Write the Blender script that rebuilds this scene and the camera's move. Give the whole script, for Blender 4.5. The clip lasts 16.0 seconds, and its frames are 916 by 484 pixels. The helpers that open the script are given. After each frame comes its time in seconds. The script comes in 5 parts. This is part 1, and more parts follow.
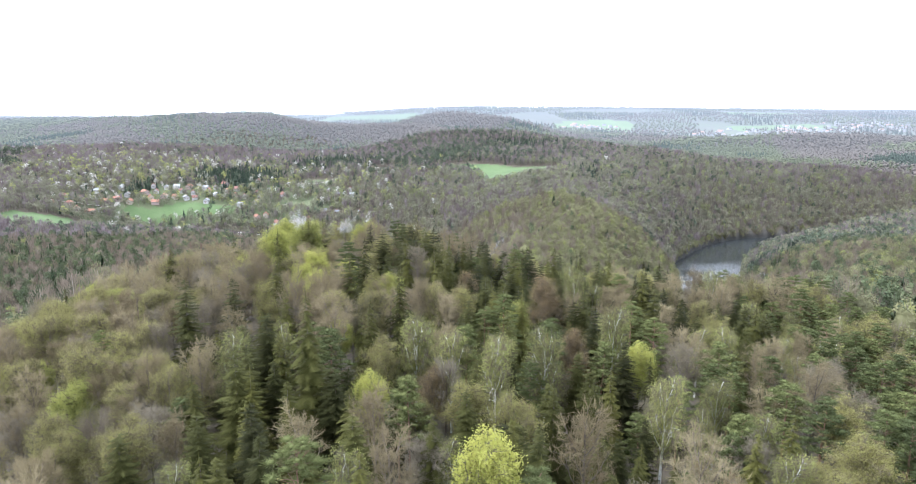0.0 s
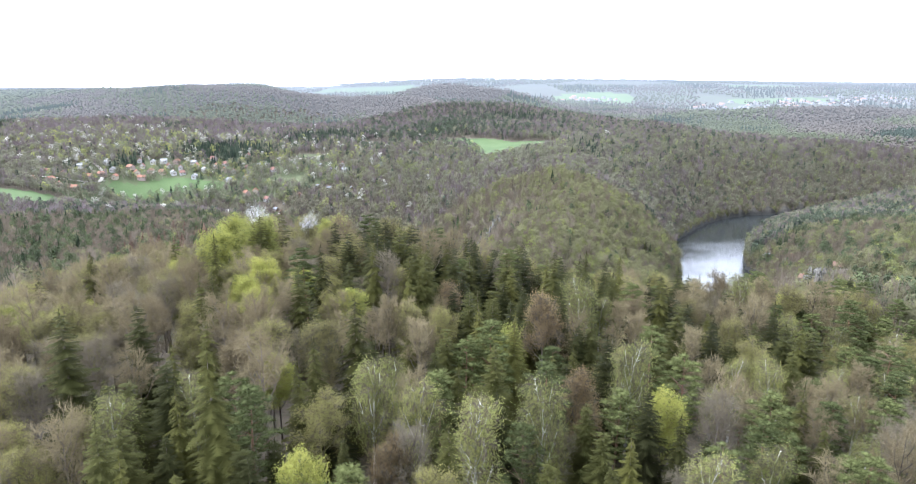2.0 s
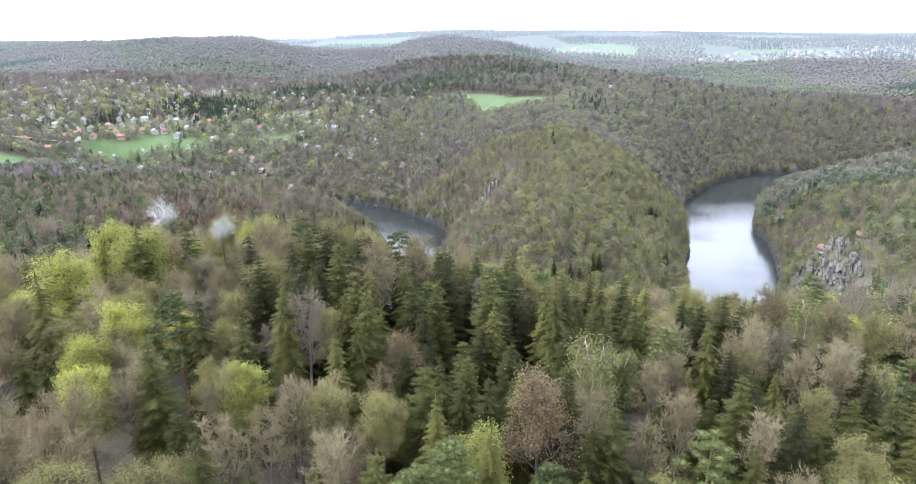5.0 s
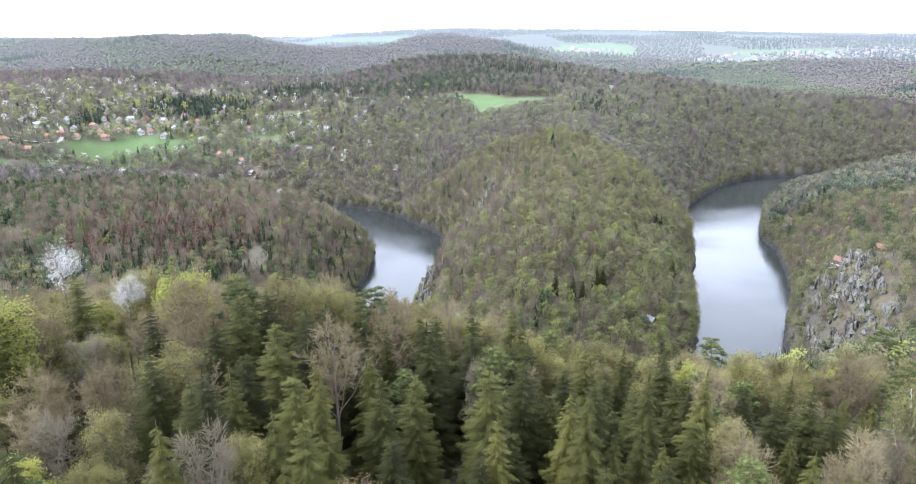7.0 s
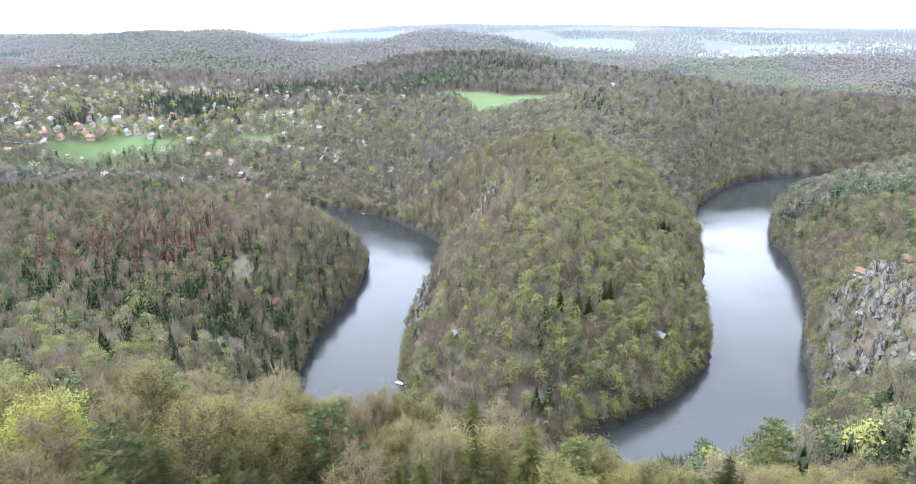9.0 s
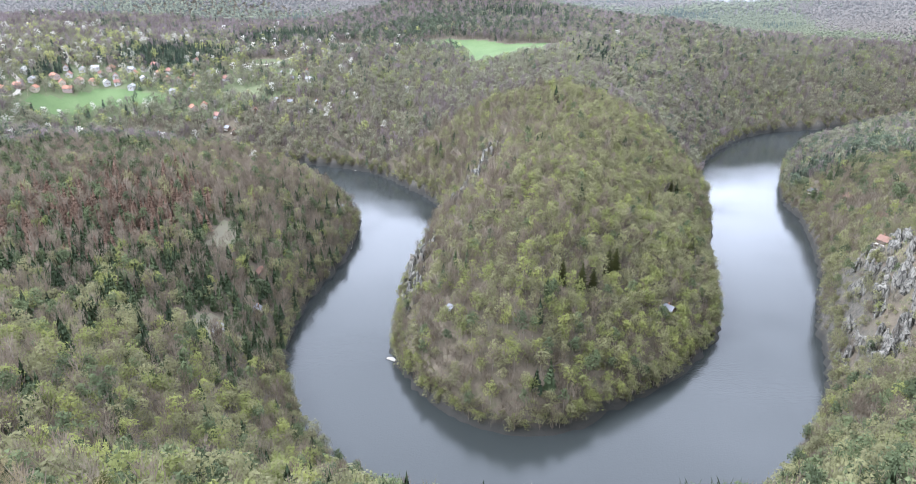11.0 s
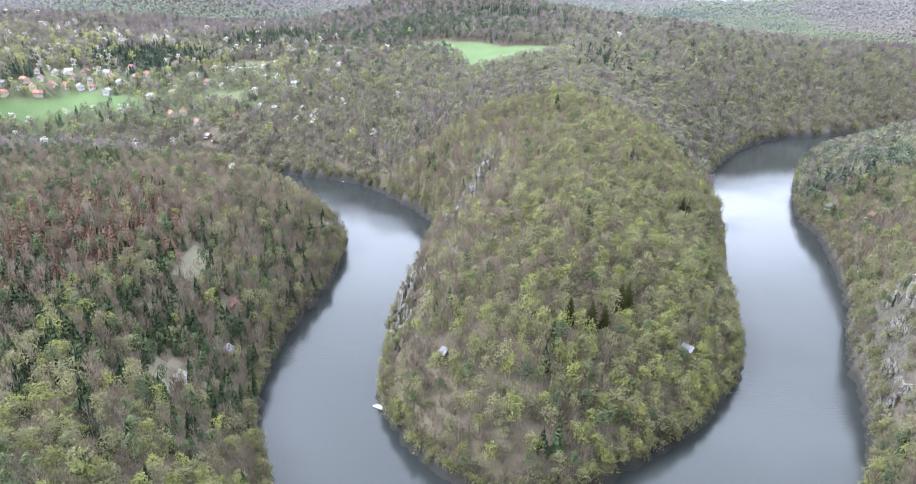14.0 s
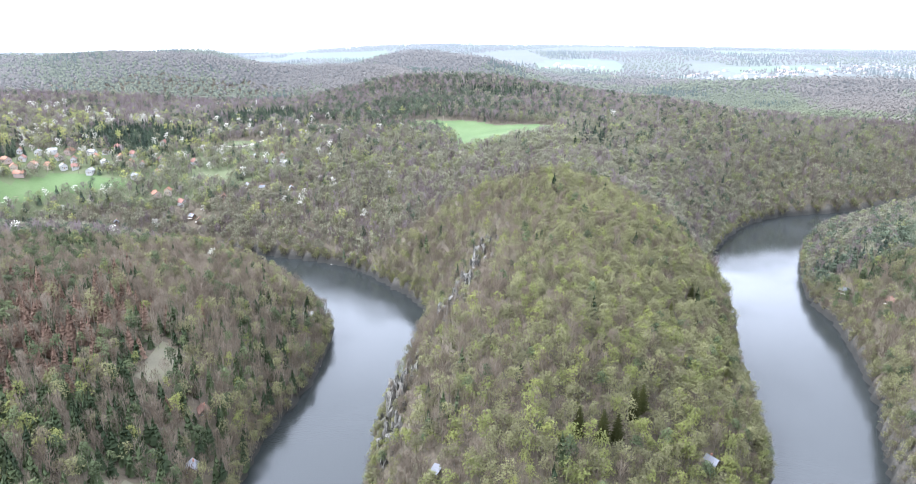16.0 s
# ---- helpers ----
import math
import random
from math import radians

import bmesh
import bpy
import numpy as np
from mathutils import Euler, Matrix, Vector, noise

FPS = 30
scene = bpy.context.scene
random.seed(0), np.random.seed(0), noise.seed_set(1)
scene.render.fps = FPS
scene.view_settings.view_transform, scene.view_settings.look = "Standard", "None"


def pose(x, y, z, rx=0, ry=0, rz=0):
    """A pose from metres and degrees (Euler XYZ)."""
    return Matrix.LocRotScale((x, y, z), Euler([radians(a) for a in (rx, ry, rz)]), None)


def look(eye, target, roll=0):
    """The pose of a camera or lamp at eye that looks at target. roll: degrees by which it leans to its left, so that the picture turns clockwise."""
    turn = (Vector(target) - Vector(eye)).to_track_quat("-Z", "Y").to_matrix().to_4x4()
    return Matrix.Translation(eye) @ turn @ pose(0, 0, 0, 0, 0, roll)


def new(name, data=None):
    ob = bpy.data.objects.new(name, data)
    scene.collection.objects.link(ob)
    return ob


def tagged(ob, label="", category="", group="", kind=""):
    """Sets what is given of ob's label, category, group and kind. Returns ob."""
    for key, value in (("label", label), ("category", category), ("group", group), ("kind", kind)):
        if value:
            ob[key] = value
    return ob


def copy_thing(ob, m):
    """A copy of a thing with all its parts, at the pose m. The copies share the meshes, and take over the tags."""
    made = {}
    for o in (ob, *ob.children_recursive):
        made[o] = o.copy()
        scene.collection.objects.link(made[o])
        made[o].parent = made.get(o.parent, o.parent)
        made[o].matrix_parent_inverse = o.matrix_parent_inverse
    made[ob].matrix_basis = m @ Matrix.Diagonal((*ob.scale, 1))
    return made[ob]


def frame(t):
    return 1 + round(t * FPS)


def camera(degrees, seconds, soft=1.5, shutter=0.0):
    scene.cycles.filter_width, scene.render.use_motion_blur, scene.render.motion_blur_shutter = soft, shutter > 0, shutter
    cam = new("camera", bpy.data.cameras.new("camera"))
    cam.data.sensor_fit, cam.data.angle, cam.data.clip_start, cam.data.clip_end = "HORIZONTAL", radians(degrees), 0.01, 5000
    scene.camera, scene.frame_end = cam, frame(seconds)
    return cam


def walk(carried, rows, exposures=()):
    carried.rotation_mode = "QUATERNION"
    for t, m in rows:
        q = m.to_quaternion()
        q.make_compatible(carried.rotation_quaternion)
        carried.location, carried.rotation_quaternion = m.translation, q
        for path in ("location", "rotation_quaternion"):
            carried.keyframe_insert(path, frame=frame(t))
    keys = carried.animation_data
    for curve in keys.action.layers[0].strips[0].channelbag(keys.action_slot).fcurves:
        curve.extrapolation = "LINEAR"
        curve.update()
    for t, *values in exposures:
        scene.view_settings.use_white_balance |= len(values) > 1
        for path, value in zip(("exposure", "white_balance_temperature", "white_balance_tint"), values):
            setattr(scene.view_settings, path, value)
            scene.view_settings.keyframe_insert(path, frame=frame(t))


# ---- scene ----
cam = camera(69.7, 16.0, soft=0.7)
PATH = [
    (0, (-0.517, 2.698, 221.637), (-0.563, 4.654, 221.223), 0.1),
    (0.5, (0.154, 9.657, 221.666), (0.11, 11.604, 221.212), 0.1),
    (1, (0.896, 16.406, 221.666), (0.854, 18.345, 221.177), 0.2),
    (1.5, (1.606, 23.494, 221.584), (1.565, 25.431, 221.091), 0.2),
    (2, (2.268, 30.708, 221.587), (2.229, 32.646, 221.094), 0.2),
    (2.5, (2.939, 37.764, 221.624), (2.902, 39.701, 221.13), 0.2),
    (3, (3.621, 45.123, 221.704), (3.585, 47.059, 221.206), 0.1),
    (3.2, (3.967, 48.102, 221.756), (3.931, 50.038, 221.254), 0.0),
    (5.3, (7.164, 77.234, 220.936), (7.127, 79.131, 220.306), 0.1),
    (5.5, (7.078, 80.201, 220.762), (7.044, 82.1, 220.135), 0.2),
    (6, (7.144, 88.117, 220.683), (7.112, 90.016, 220.056), 0.2),
    (6.5, (7.206, 95.936, 220.6), (7.177, 97.835, 219.972), 0.2),
    (7, (7.407, 103.604, 220.53), (7.38, 105.503, 219.902), 0.3),
    (7.5, (7.518, 111.353, 220.473), (7.491, 113.252, 219.844), 0.4),
    (8, (7.178, 119.609, 220.322), (7.151, 121.508, 219.693), 0.4),
    (8.5, (7.126, 126.792, 220.672), (7.101, 128.691, 220.044), 0.4),
    (8.7, (7.123, 130.014, 220.762), (7.1, 131.912, 220.132), 0.3),
    (10.8, (7.803, 163.83, 222.197), (7.792, 165.675, 221.425), 0.3),
    (11, (7.85, 167.12, 222.268), (7.839, 168.959, 221.481), 0.3),
    (11.5, (7.837, 175.042, 222.533), (7.829, 176.864, 221.71), 0.4),
    (12, (7.72, 182.746, 222.797), (7.715, 184.565, 221.968), 0.4),
    (12.5, (7.656, 190.274, 222.718), (7.653, 192.094, 221.889), 0.4),
    (13, (7.605, 197.99, 222.894), (7.605, 199.81, 222.065), 0.4),
    (13.5, (7.218, 206.047, 222.928), (7.222, 207.871, 222.108), 0.5),
    (14, (6.959, 214.295, 222.818), (6.967, 216.131, 222.026), 0.5),
    (14.5, (6.757, 222.809, 222.716), (6.769, 224.663, 221.965), 0.4),
    (15, (6.445, 231.569, 222.758), (6.463, 233.44, 222.053), 0.5),
    (15.5, (6.477, 240.231, 222.837), (6.5, 242.121, 222.182), 0.5),
    (16, (6.798, 249.015, 222.658), (6.825, 250.926, 222.07), 0.4),
]
EXPOSURE, KELVIN, TINT = 2.0, 5420, 14
walk(cam, [(t, look(eye, target, roll)) for t, eye, target, roll in PATH], exposures=[(t, EXPOSURE + up, KELVIN, TINT) for t, up in ((0.0, 0.12), (7.0, 0.15), (8.5, 0.34), (11.5, 0.28), (14.0, 0.38), (16.0, 0.4))])

# ---- world, sun, exposure ----
world = bpy.data.worlds.new("overcast_sky")
scene.world = world
world.use_nodes = True
wn, wl = world.node_tree.nodes, world.node_tree.links
wn.clear()
sky = wn.new("ShaderNodeTexSky")
sky.sky_type, sky.sun_disc = "NISHITA", False
sky.sun_elevation, sky.sun_rotation = radians(50), radians(-98)
sky.air_density, sky.dust_density = 1.0, 4.0
dim = wn.new("ShaderNodeMixRGB")
dim.blend_type, dim.inputs[0].default_value, dim.inputs[2].default_value = "MULTIPLY", 1.0, (0.1, 0.1, 0.1, 1)
where = wn.new("ShaderNodeTexCoord")
stretch = wn.new("ShaderNodeMapping")
stretch.inputs["Scale"].default_value = (1.0, 1.0, 3.0)
clouds = wn.new("ShaderNodeTexNoise")
clouds.inputs["Scale"].default_value, clouds.inputs["Detail"].default_value = 2.2, 5.0
deck = wn.new("ShaderNodeValToRGB")
deck.color_ramp.elements[0].position, deck.color_ramp.elements[0].color = 0.32, (0.59, 0.585, 0.585, 1)
deck.color_ramp.elements[1].position, deck.color_ramp.elements[1].color = 0.68, (1.35, 1.35, 1.35, 1)
cover = wn.new("ShaderNodeMixRGB")
cover.inputs[0].default_value = 0.93
back = wn.new("ShaderNodeBackground")
back.inputs["Strength"].default_value = 1.28
wout = wn.new("ShaderNodeOutputWorld")
wl.new(where.outputs["Generated"], stretch.inputs["Vector"])
wl.new(stretch.outputs["Vector"], clouds.inputs["Vector"])
wl.new(clouds.outputs["Fac"], deck.inputs["Fac"])
wl.new(sky.outputs["Color"], dim.inputs[1])
wl.new(dim.outputs["Color"], cover.inputs[1])
wl.new(deck.outputs["Color"], cover.inputs[2])
wl.new(cover.outputs["Color"], back.inputs["Color"])
wl.new(back.outputs["Background"], wout.inputs["Surface"])
sun = new("sun", bpy.data.lights.new("sun", "SUN"))
sun.data.energy, sun.data.angle, sun.data.color = 1.9, radians(18), (1.0, 0.975, 0.94)
sun.matrix_world = look((-400, -60, 480), (0, 0, 0))


# ---- materials ----
def material(name, tones, size=0.5, rough=0.9, vary="object", bump_depth=0.0, see_through=0.0, spec=0.2, fine=None, metal=0.0):
    """A surface whose colour runs through tones, by its piece and by two sizes of mottling."""
    m = bpy.data.materials.new(name)
    m.use_nodes = True
    n, l = m.node_tree.nodes, m.node_tree.links
    b = n["Principled BSDF"]
    b.inputs["Roughness"].default_value, b.inputs["Metallic"].default_value = rough, metal
    b.inputs["Specular IOR Level"].default_value = spec
    geo = n.new("ShaderNodeNewGeometry")
    ramp = n.new("ShaderNodeValToRGB")
    els = ramp.color_ramp.elements
    while len(els) < len(tones):
        els.new(0.5)
    for i, (e, c) in enumerate(zip(els, tones)):
        e.position, e.color = i / max(1, len(tones) - 1), (*c, 1)
    big = n.new("ShaderNodeTexNoise")
    big.inputs["Scale"].default_value, big.inputs["Detail"].default_value = 1 / size, 3
    l.new(geo.outputs["Position"], big.inputs["Vector"])
    small = n.new("ShaderNodeTexNoise")
    small.inputs["Scale"].default_value, small.inputs["Detail"].default_value = 9 / size if fine is None else 1 / fine, 4
    l.new(geo.outputs["Position"], small.inputs["Vector"])
    mix = n.new("ShaderNodeMath")
    mix.operation = "MULTIPLY_ADD"
    l.new(small.outputs["Fac"], mix.inputs[0])
    mix.inputs[1].default_value = 0.7
    if vary == "noise":
        l.new(big.outputs["Fac"], mix.inputs[2])
        shift = -0.35
    else:
        if vary == "object":
            src = n.new("ShaderNodeObjectInfo").outputs["Random"]
        elif vary == "island":
            src = geo.outputs["Random Per Island"]
        else:
            at = n.new("ShaderNodeAttribute")
            at.attribute_name = "tint"
            src = at.outputs["Fac"]
        l.new(src, mix.inputs[2])
        shift = -0.35
    add = n.new("ShaderNodeMath")
    add.operation = "ADD"
    l.new(mix.outputs[0], add.inputs[0])
    add.inputs[1].default_value = shift
    l.new(add.outputs[0], ramp.inputs["Fac"])
    l.new(ramp.outputs["Color"], b.inputs["Base Color"])
    if bump_depth:
        bp = n.new("ShaderNodeBump")
        bp.inputs["Strength"].default_value, bp.inputs["Distance"].default_value = 0.8, bump_depth
        l.new(small.outputs["Fac"], bp.inputs["Height"])
        l.new(bp.outputs["Normal"], b.inputs["Normal"])
    if see_through:
        tr = n.new("ShaderNodeBsdfTranslucent")
        l.new(ramp.outputs["Color"], tr.inputs["Color"])
        mx = n.new("ShaderNodeMixShader")
        mx.inputs[0].default_value = see_through
        l.new(b.outputs["BSDF"], mx.inputs[1])
        l.new(tr.outputs["BSDF"], mx.inputs[2])
        l.new(mx.outputs["Shader"], n["Material Output"].inputs["Surface"])
    return m


def leafy(name, tones, thin=0.5):
    """The same foliage three times: for single trees, for joined woods and, blued with painted haze, for far woods."""
    wood = material(name + "_wood", tones, 2.5, 0.8, "tint", see_through=thin, spec=0.04, fine=0.9)
    # extra blue in the far base colour imitates haze
    far = material(name + "_far_hazed", [(r, g, min(b * (1.32 if g < 0.25 else 1.05), 0.98 * g)) for r, g, b in tones], 4.0, 0.8, "tint", see_through=thin, spec=0.04, fine=1.6)
    return material(name, tones, 1.5, 0.8, "object", see_through=thin, spec=0.04), wood, far


_, NEEDLE_W, NEEDLE_F = leafy("forest_needles", [(0.022, 0.030, 0.016), (0.036, 0.047, 0.023), (0.055, 0.068, 0.032)], 0.15)
NEEDLE = leafy("spruce_needles", [(0.020, 0.020, 0.006), (0.034, 0.034, 0.009), (0.058, 0.056, 0.014)], 0.15)[0]
FIR = leafy("fir_needles", [(0.015, 0.0155, 0.0055), (0.025, 0.026, 0.008), (0.045, 0.045, 0.0125)], 0.1)[0]
PINE = leafy("pine_needles", [(0.041, 0.048, 0.019), (0.062, 0.070, 0.025), (0.086, 0.094, 0.032)], 0.2)[0]
_, PINE_W, PINE_F = leafy("valley_pine_needles", [(0.038, 0.047, 0.024), (0.057, 0.068, 0.033), (0.080, 0.092, 0.043)], 0.2)
BUD = leafy("hornbeam_leaves", [(0.138, 0.126, 0.046), (0.172, 0.158, 0.055), (0.208, 0.192, 0.064)])[0]
_, BUD_W, BUD_F = leafy("budding_leaves", [(0.108, 0.104, 0.056), (0.138, 0.133, 0.068), (0.170, 0.163, 0.080)])
_, FRESH_W, FRESH_F = leafy("spring_leaves", [(0.116, 0.124, 0.046), (0.146, 0.154, 0.053), (0.180, 0.184, 0.060)])
FRESH = leafy("fresh_leaves", [(0.185, 0.190, 0.050), (0.235, 0.240, 0.056), (0.290, 0.290, 0.066)])[0]
PALE, PALE_W, PALE_F = leafy("birch_leaves", [(0.17, 0.175, 0.055), (0.21, 0.215, 0.065), (0.26, 0.26, 0.08)])
RUST, RUST_W, RUST_F = leafy("rusty_leaves", [(0.13, 0.095, 0.045), (0.17, 0.125, 0.06)])
_, DEAD_W, DEAD_F = leafy("dry_needles", [(0.10, 0.066, 0.046), (0.15, 0.10, 0.072)], 0.35)
WHITE = leafy("blossom", [(0.44, 0.43, 0.40), (0.60, 0.59, 0.55)])[0]
_, WHITE_W, WHITE_F = leafy("opening_blossom", [(0.30, 0.29, 0.23), (0.42, 0.40, 0.33)])
TWIG = leafy("budding_twigs", [(0.108, 0.086, 0.048), (0.150, 0.122, 0.068), (0.196, 0.162, 0.092)], 0.35)[0]
TWIG_DARK = leafy("dark_twigs", [(0.060, 0.050, 0.036), (0.090, 0.074, 0.055)], 0.1)[0]
_, TWIG_W, TWIG_F = leafy("bare_twigs", [(0.082, 0.065, 0.047), (0.120, 0.097, 0.071), (0.158, 0.130, 0.097)], 0.45)
GREYTWIG, GREYTWIG_W, GREYTWIG_F = leafy("grey_twigs", [(0.110, 0.092, 0.062), (0.160, 0.138, 0.098)], 0.45)
def rock_face():
    """Grey gneiss, streaked upright, split by dark joints, with lichen and moss."""
    m = material("rock", [(0.030, 0.028, 0.023), (0.075, 0.070, 0.058), (0.135, 0.126, 0.104), (0.105, 0.108, 0.072)], 6.0, 0.9, "noise", fine=0.8)
    n, l = m.node_tree.nodes, m.node_tree.links
    b = n["Principled BSDF"]
    stone = b.inputs["Base Color"].links[0].from_socket
    geo = n.new("ShaderNodeNewGeometry")
    upright = n.new("ShaderNodeMapping")
    upright.inputs["Scale"].default_value = (1.0, 1.0, 0.28)
    l.new(geo.outputs["Position"], upright.inputs["Vector"])
    joints = n.new("ShaderNodeTexVoronoi")
    joints.feature = "DISTANCE_TO_EDGE"
    joints.inputs["Scale"].default_value = 0.55
    l.new(upright.outputs["Vector"], joints.inputs["Vector"])
    narrow = n.new("ShaderNodeMapRange")
    narrow.inputs["From Min"].default_value, narrow.inputs["From Max"].default_value = 0.0, 0.09
    l.new(joints.outputs["Distance"], narrow.inputs["Value"])
    mx = n.new("ShaderNodeMixRGB")
    mx.inputs[1].default_value = (0.016, 0.015, 0.013, 1)
    l.new(narrow.outputs["Result"], mx.inputs[0])
    l.new(stone, mx.inputs[2])
    l.new(mx.outputs["Color"], b.inputs["Base Color"])
    grain = n.new("ShaderNodeTexNoise")
    grain.inputs["Scale"].default_value, grain.inputs["Detail"].default_value = 0.9, 6
    l.new(upright.outputs["Vector"], grain.inputs["Vector"])
    bp = n.new("ShaderNodeBump")
    bp.inputs["Strength"].default_value, bp.inputs["Distance"].default_value = 1.0, 1.0
    l.new(grain.outputs["Fac"], bp.inputs["Height"])
    l.new(bp.outputs["Normal"], b.inputs["Normal"])
    return m


BARK = material("bark", [(0.045, 0.036, 0.028), (0.085, 0.07, 0.055), (0.12, 0.10, 0.08)], 0.6, 0.95, "object", 0.02)
PINEBARK = material("pine_bark", [(0.10, 0.06, 0.04), (0.17, 0.10, 0.06)], 0.6, 0.95, "object", 0.02)
BIRCHBARK = material("birch_bark", [(0.22, 0.20, 0.17), (0.55, 0.53, 0.48), (0.62, 0.6, 0.56)], 0.5, 0.8, "noise", 0.01)
BARK_W = material("bark_wood", [(0.09, 0.076, 0.06), (0.19, 0.165, 0.13)], 2.0, 0.95, "tint")
ROCK = rock_face()
MEADOW = material("meadow", [(0.040, 0.060, 0.022), (0.055, 0.080, 0.029), (0.076, 0.098, 0.044)], 24, 0.95, "noise", 0.05, fine=2.5)
FALLOW = material("fallow_grass", [(0.045, 0.052, 0.026), (0.066, 0.074, 0.036), (0.058, 0.082, 0.03)], 14, 0.95, "noise", 0.05, fine=2.0)
CLEARING = material("cleared_ground", [(0.065, 0.06, 0.04), (0.10, 0.09, 0.062), (0.08, 0.09, 0.04)], 9, 0.95, "noise", 0.1, fine=1.2)


def forest_floor():
    """Leaf litter and moss, with bare rock where the slope is steep."""
    m = material("forest_floor", [(0.030, 0.024, 0.016), (0.049, 0.040, 0.027), (0.074, 0.060, 0.042), (0.048, 0.047, 0.024), (0.062, 0.050, 0.035)], 7, 0.95, "noise", 0.5, fine=1.3)
    n, l = m.node_tree.nodes, m.node_tree.links
    b = n["Principled BSDF"]
    litter = b.inputs["Base Color"].links[0].from_socket
    geo = n.new("ShaderNodeNewGeometry")
    up = n.new("ShaderNodeSeparateXYZ")
    l.new(geo.outputs["True Normal"], up.inputs[0])
    steep = n.new("ShaderNodeMapRange")
    steep.inputs["From Min"].default_value, steep.inputs["From Max"].default_value = 0.53, 0.36
    l.new(up.outputs["Z"], steep.inputs["Value"])
    cracks = n.new("ShaderNodeTexVoronoi")
    cracks.feature = "DISTANCE_TO_EDGE"
    cracks.inputs["Scale"].default_value = 0.28
    noise_at = n.new("ShaderNodeTexNoise")
    noise_at.inputs["Scale"].default_value, noise_at.inputs["Detail"].default_value = 0.5, 6
    l.new(geo.outputs["Position"], noise_at.inputs["Vector"])
    l.new(geo.outputs["Position"], cracks.inputs["Vector"])
    tone = n.new("ShaderNodeValToRGB")
    tone.color_ramp.elements[0].position, tone.color_ramp.elements[0].color = 0.3, (0.020, 0.018, 0.014, 1)
    tone.color_ramp.elements[1].position, tone.color_ramp.elements[1].color = 0.7, (0.078, 0.071, 0.057, 1)
    l.new(noise_at.outputs["Fac"], tone.inputs["Fac"])
    mx = n.new("ShaderNodeMixRGB")
    l.new(steep.outputs["Result"], mx.inputs[0])
    l.new(litter, mx.inputs[1])
    l.new(tone.outputs["Color"], mx.inputs[2])
    # colour darkens from 9 m down to 3 m above the water
    high = n.new("ShaderNodeSeparateXYZ")
    l.new(geo.outputs["Position"], high.inputs[0])
    low_ground = n.new("ShaderNodeMapRange")
    low_ground.inputs["From Min"].default_value, low_ground.inputs["From Max"].default_value = 9.0, 3.0
    l.new(high.outputs["Z"], low_ground.inputs["Value"])
    low_dark = n.new("ShaderNodeMixRGB")
    low_dark.inputs[2].default_value = (0.018, 0.017, 0.014, 1)
    l.new(low_ground.outputs["Result"], low_dark.inputs[0])
    l.new(mx.outputs["Color"], low_dark.inputs[1])
    l.new(low_dark.outputs["Color"], b.inputs["Base Color"])
    return m


FLOOR = forest_floor()


def river_water():
    m = bpy.data.materials.new("river_water")
    m.use_nodes = True
    n, l = m.node_tree.nodes, m.node_tree.links
    b = n["Principled BSDF"]
    b.inputs["Specular IOR Level"].default_value = 0.44
    b.inputs["Base Color"].default_value = (0.016, 0.018, 0.017, 1)
    b.inputs["Roughness"].default_value, b.inputs["IOR"].default_value = 0.12, 1.333
    geo = n.new("ShaderNodeNewGeometry")
    patch = n.new("ShaderNodeTexNoise")
    patch.inputs["Scale"].default_value, patch.inputs["Detail"].default_value = 0.012, 3
    l.new(geo.outputs["Position"], patch.inputs["Vector"])
    rough = n.new("ShaderNodeMapRange")
    rough.inputs["To Min"].default_value, rough.inputs["To Max"].default_value = 0.05, 0.22
    rough.inputs["From Min"].default_value, rough.inputs["From Max"].default_value = 0.4, 0.62
    l.new(patch.outputs["Fac"], rough.inputs["Value"])
    l.new(rough.outputs["Result"], b.inputs["Roughness"])
    ripple = n.new("ShaderNodeTexNoise")
    ripple.inputs["Scale"].default_value, ripple.inputs["Detail"].default_value = 0.8, 5
    l.new(geo.outputs["Position"], ripple.inputs["Vector"])
    bp = n.new("ShaderNodeBump")
    bp.inputs["Strength"].default_value, bp.inputs["Distance"].default_value = 0.35, 0.16
    l.new(ripple.outputs["Fac"], bp.inputs["Height"])
    l.new(bp.outputs["Normal"], b.inputs["Normal"])
    return m


RIVER = river_water()


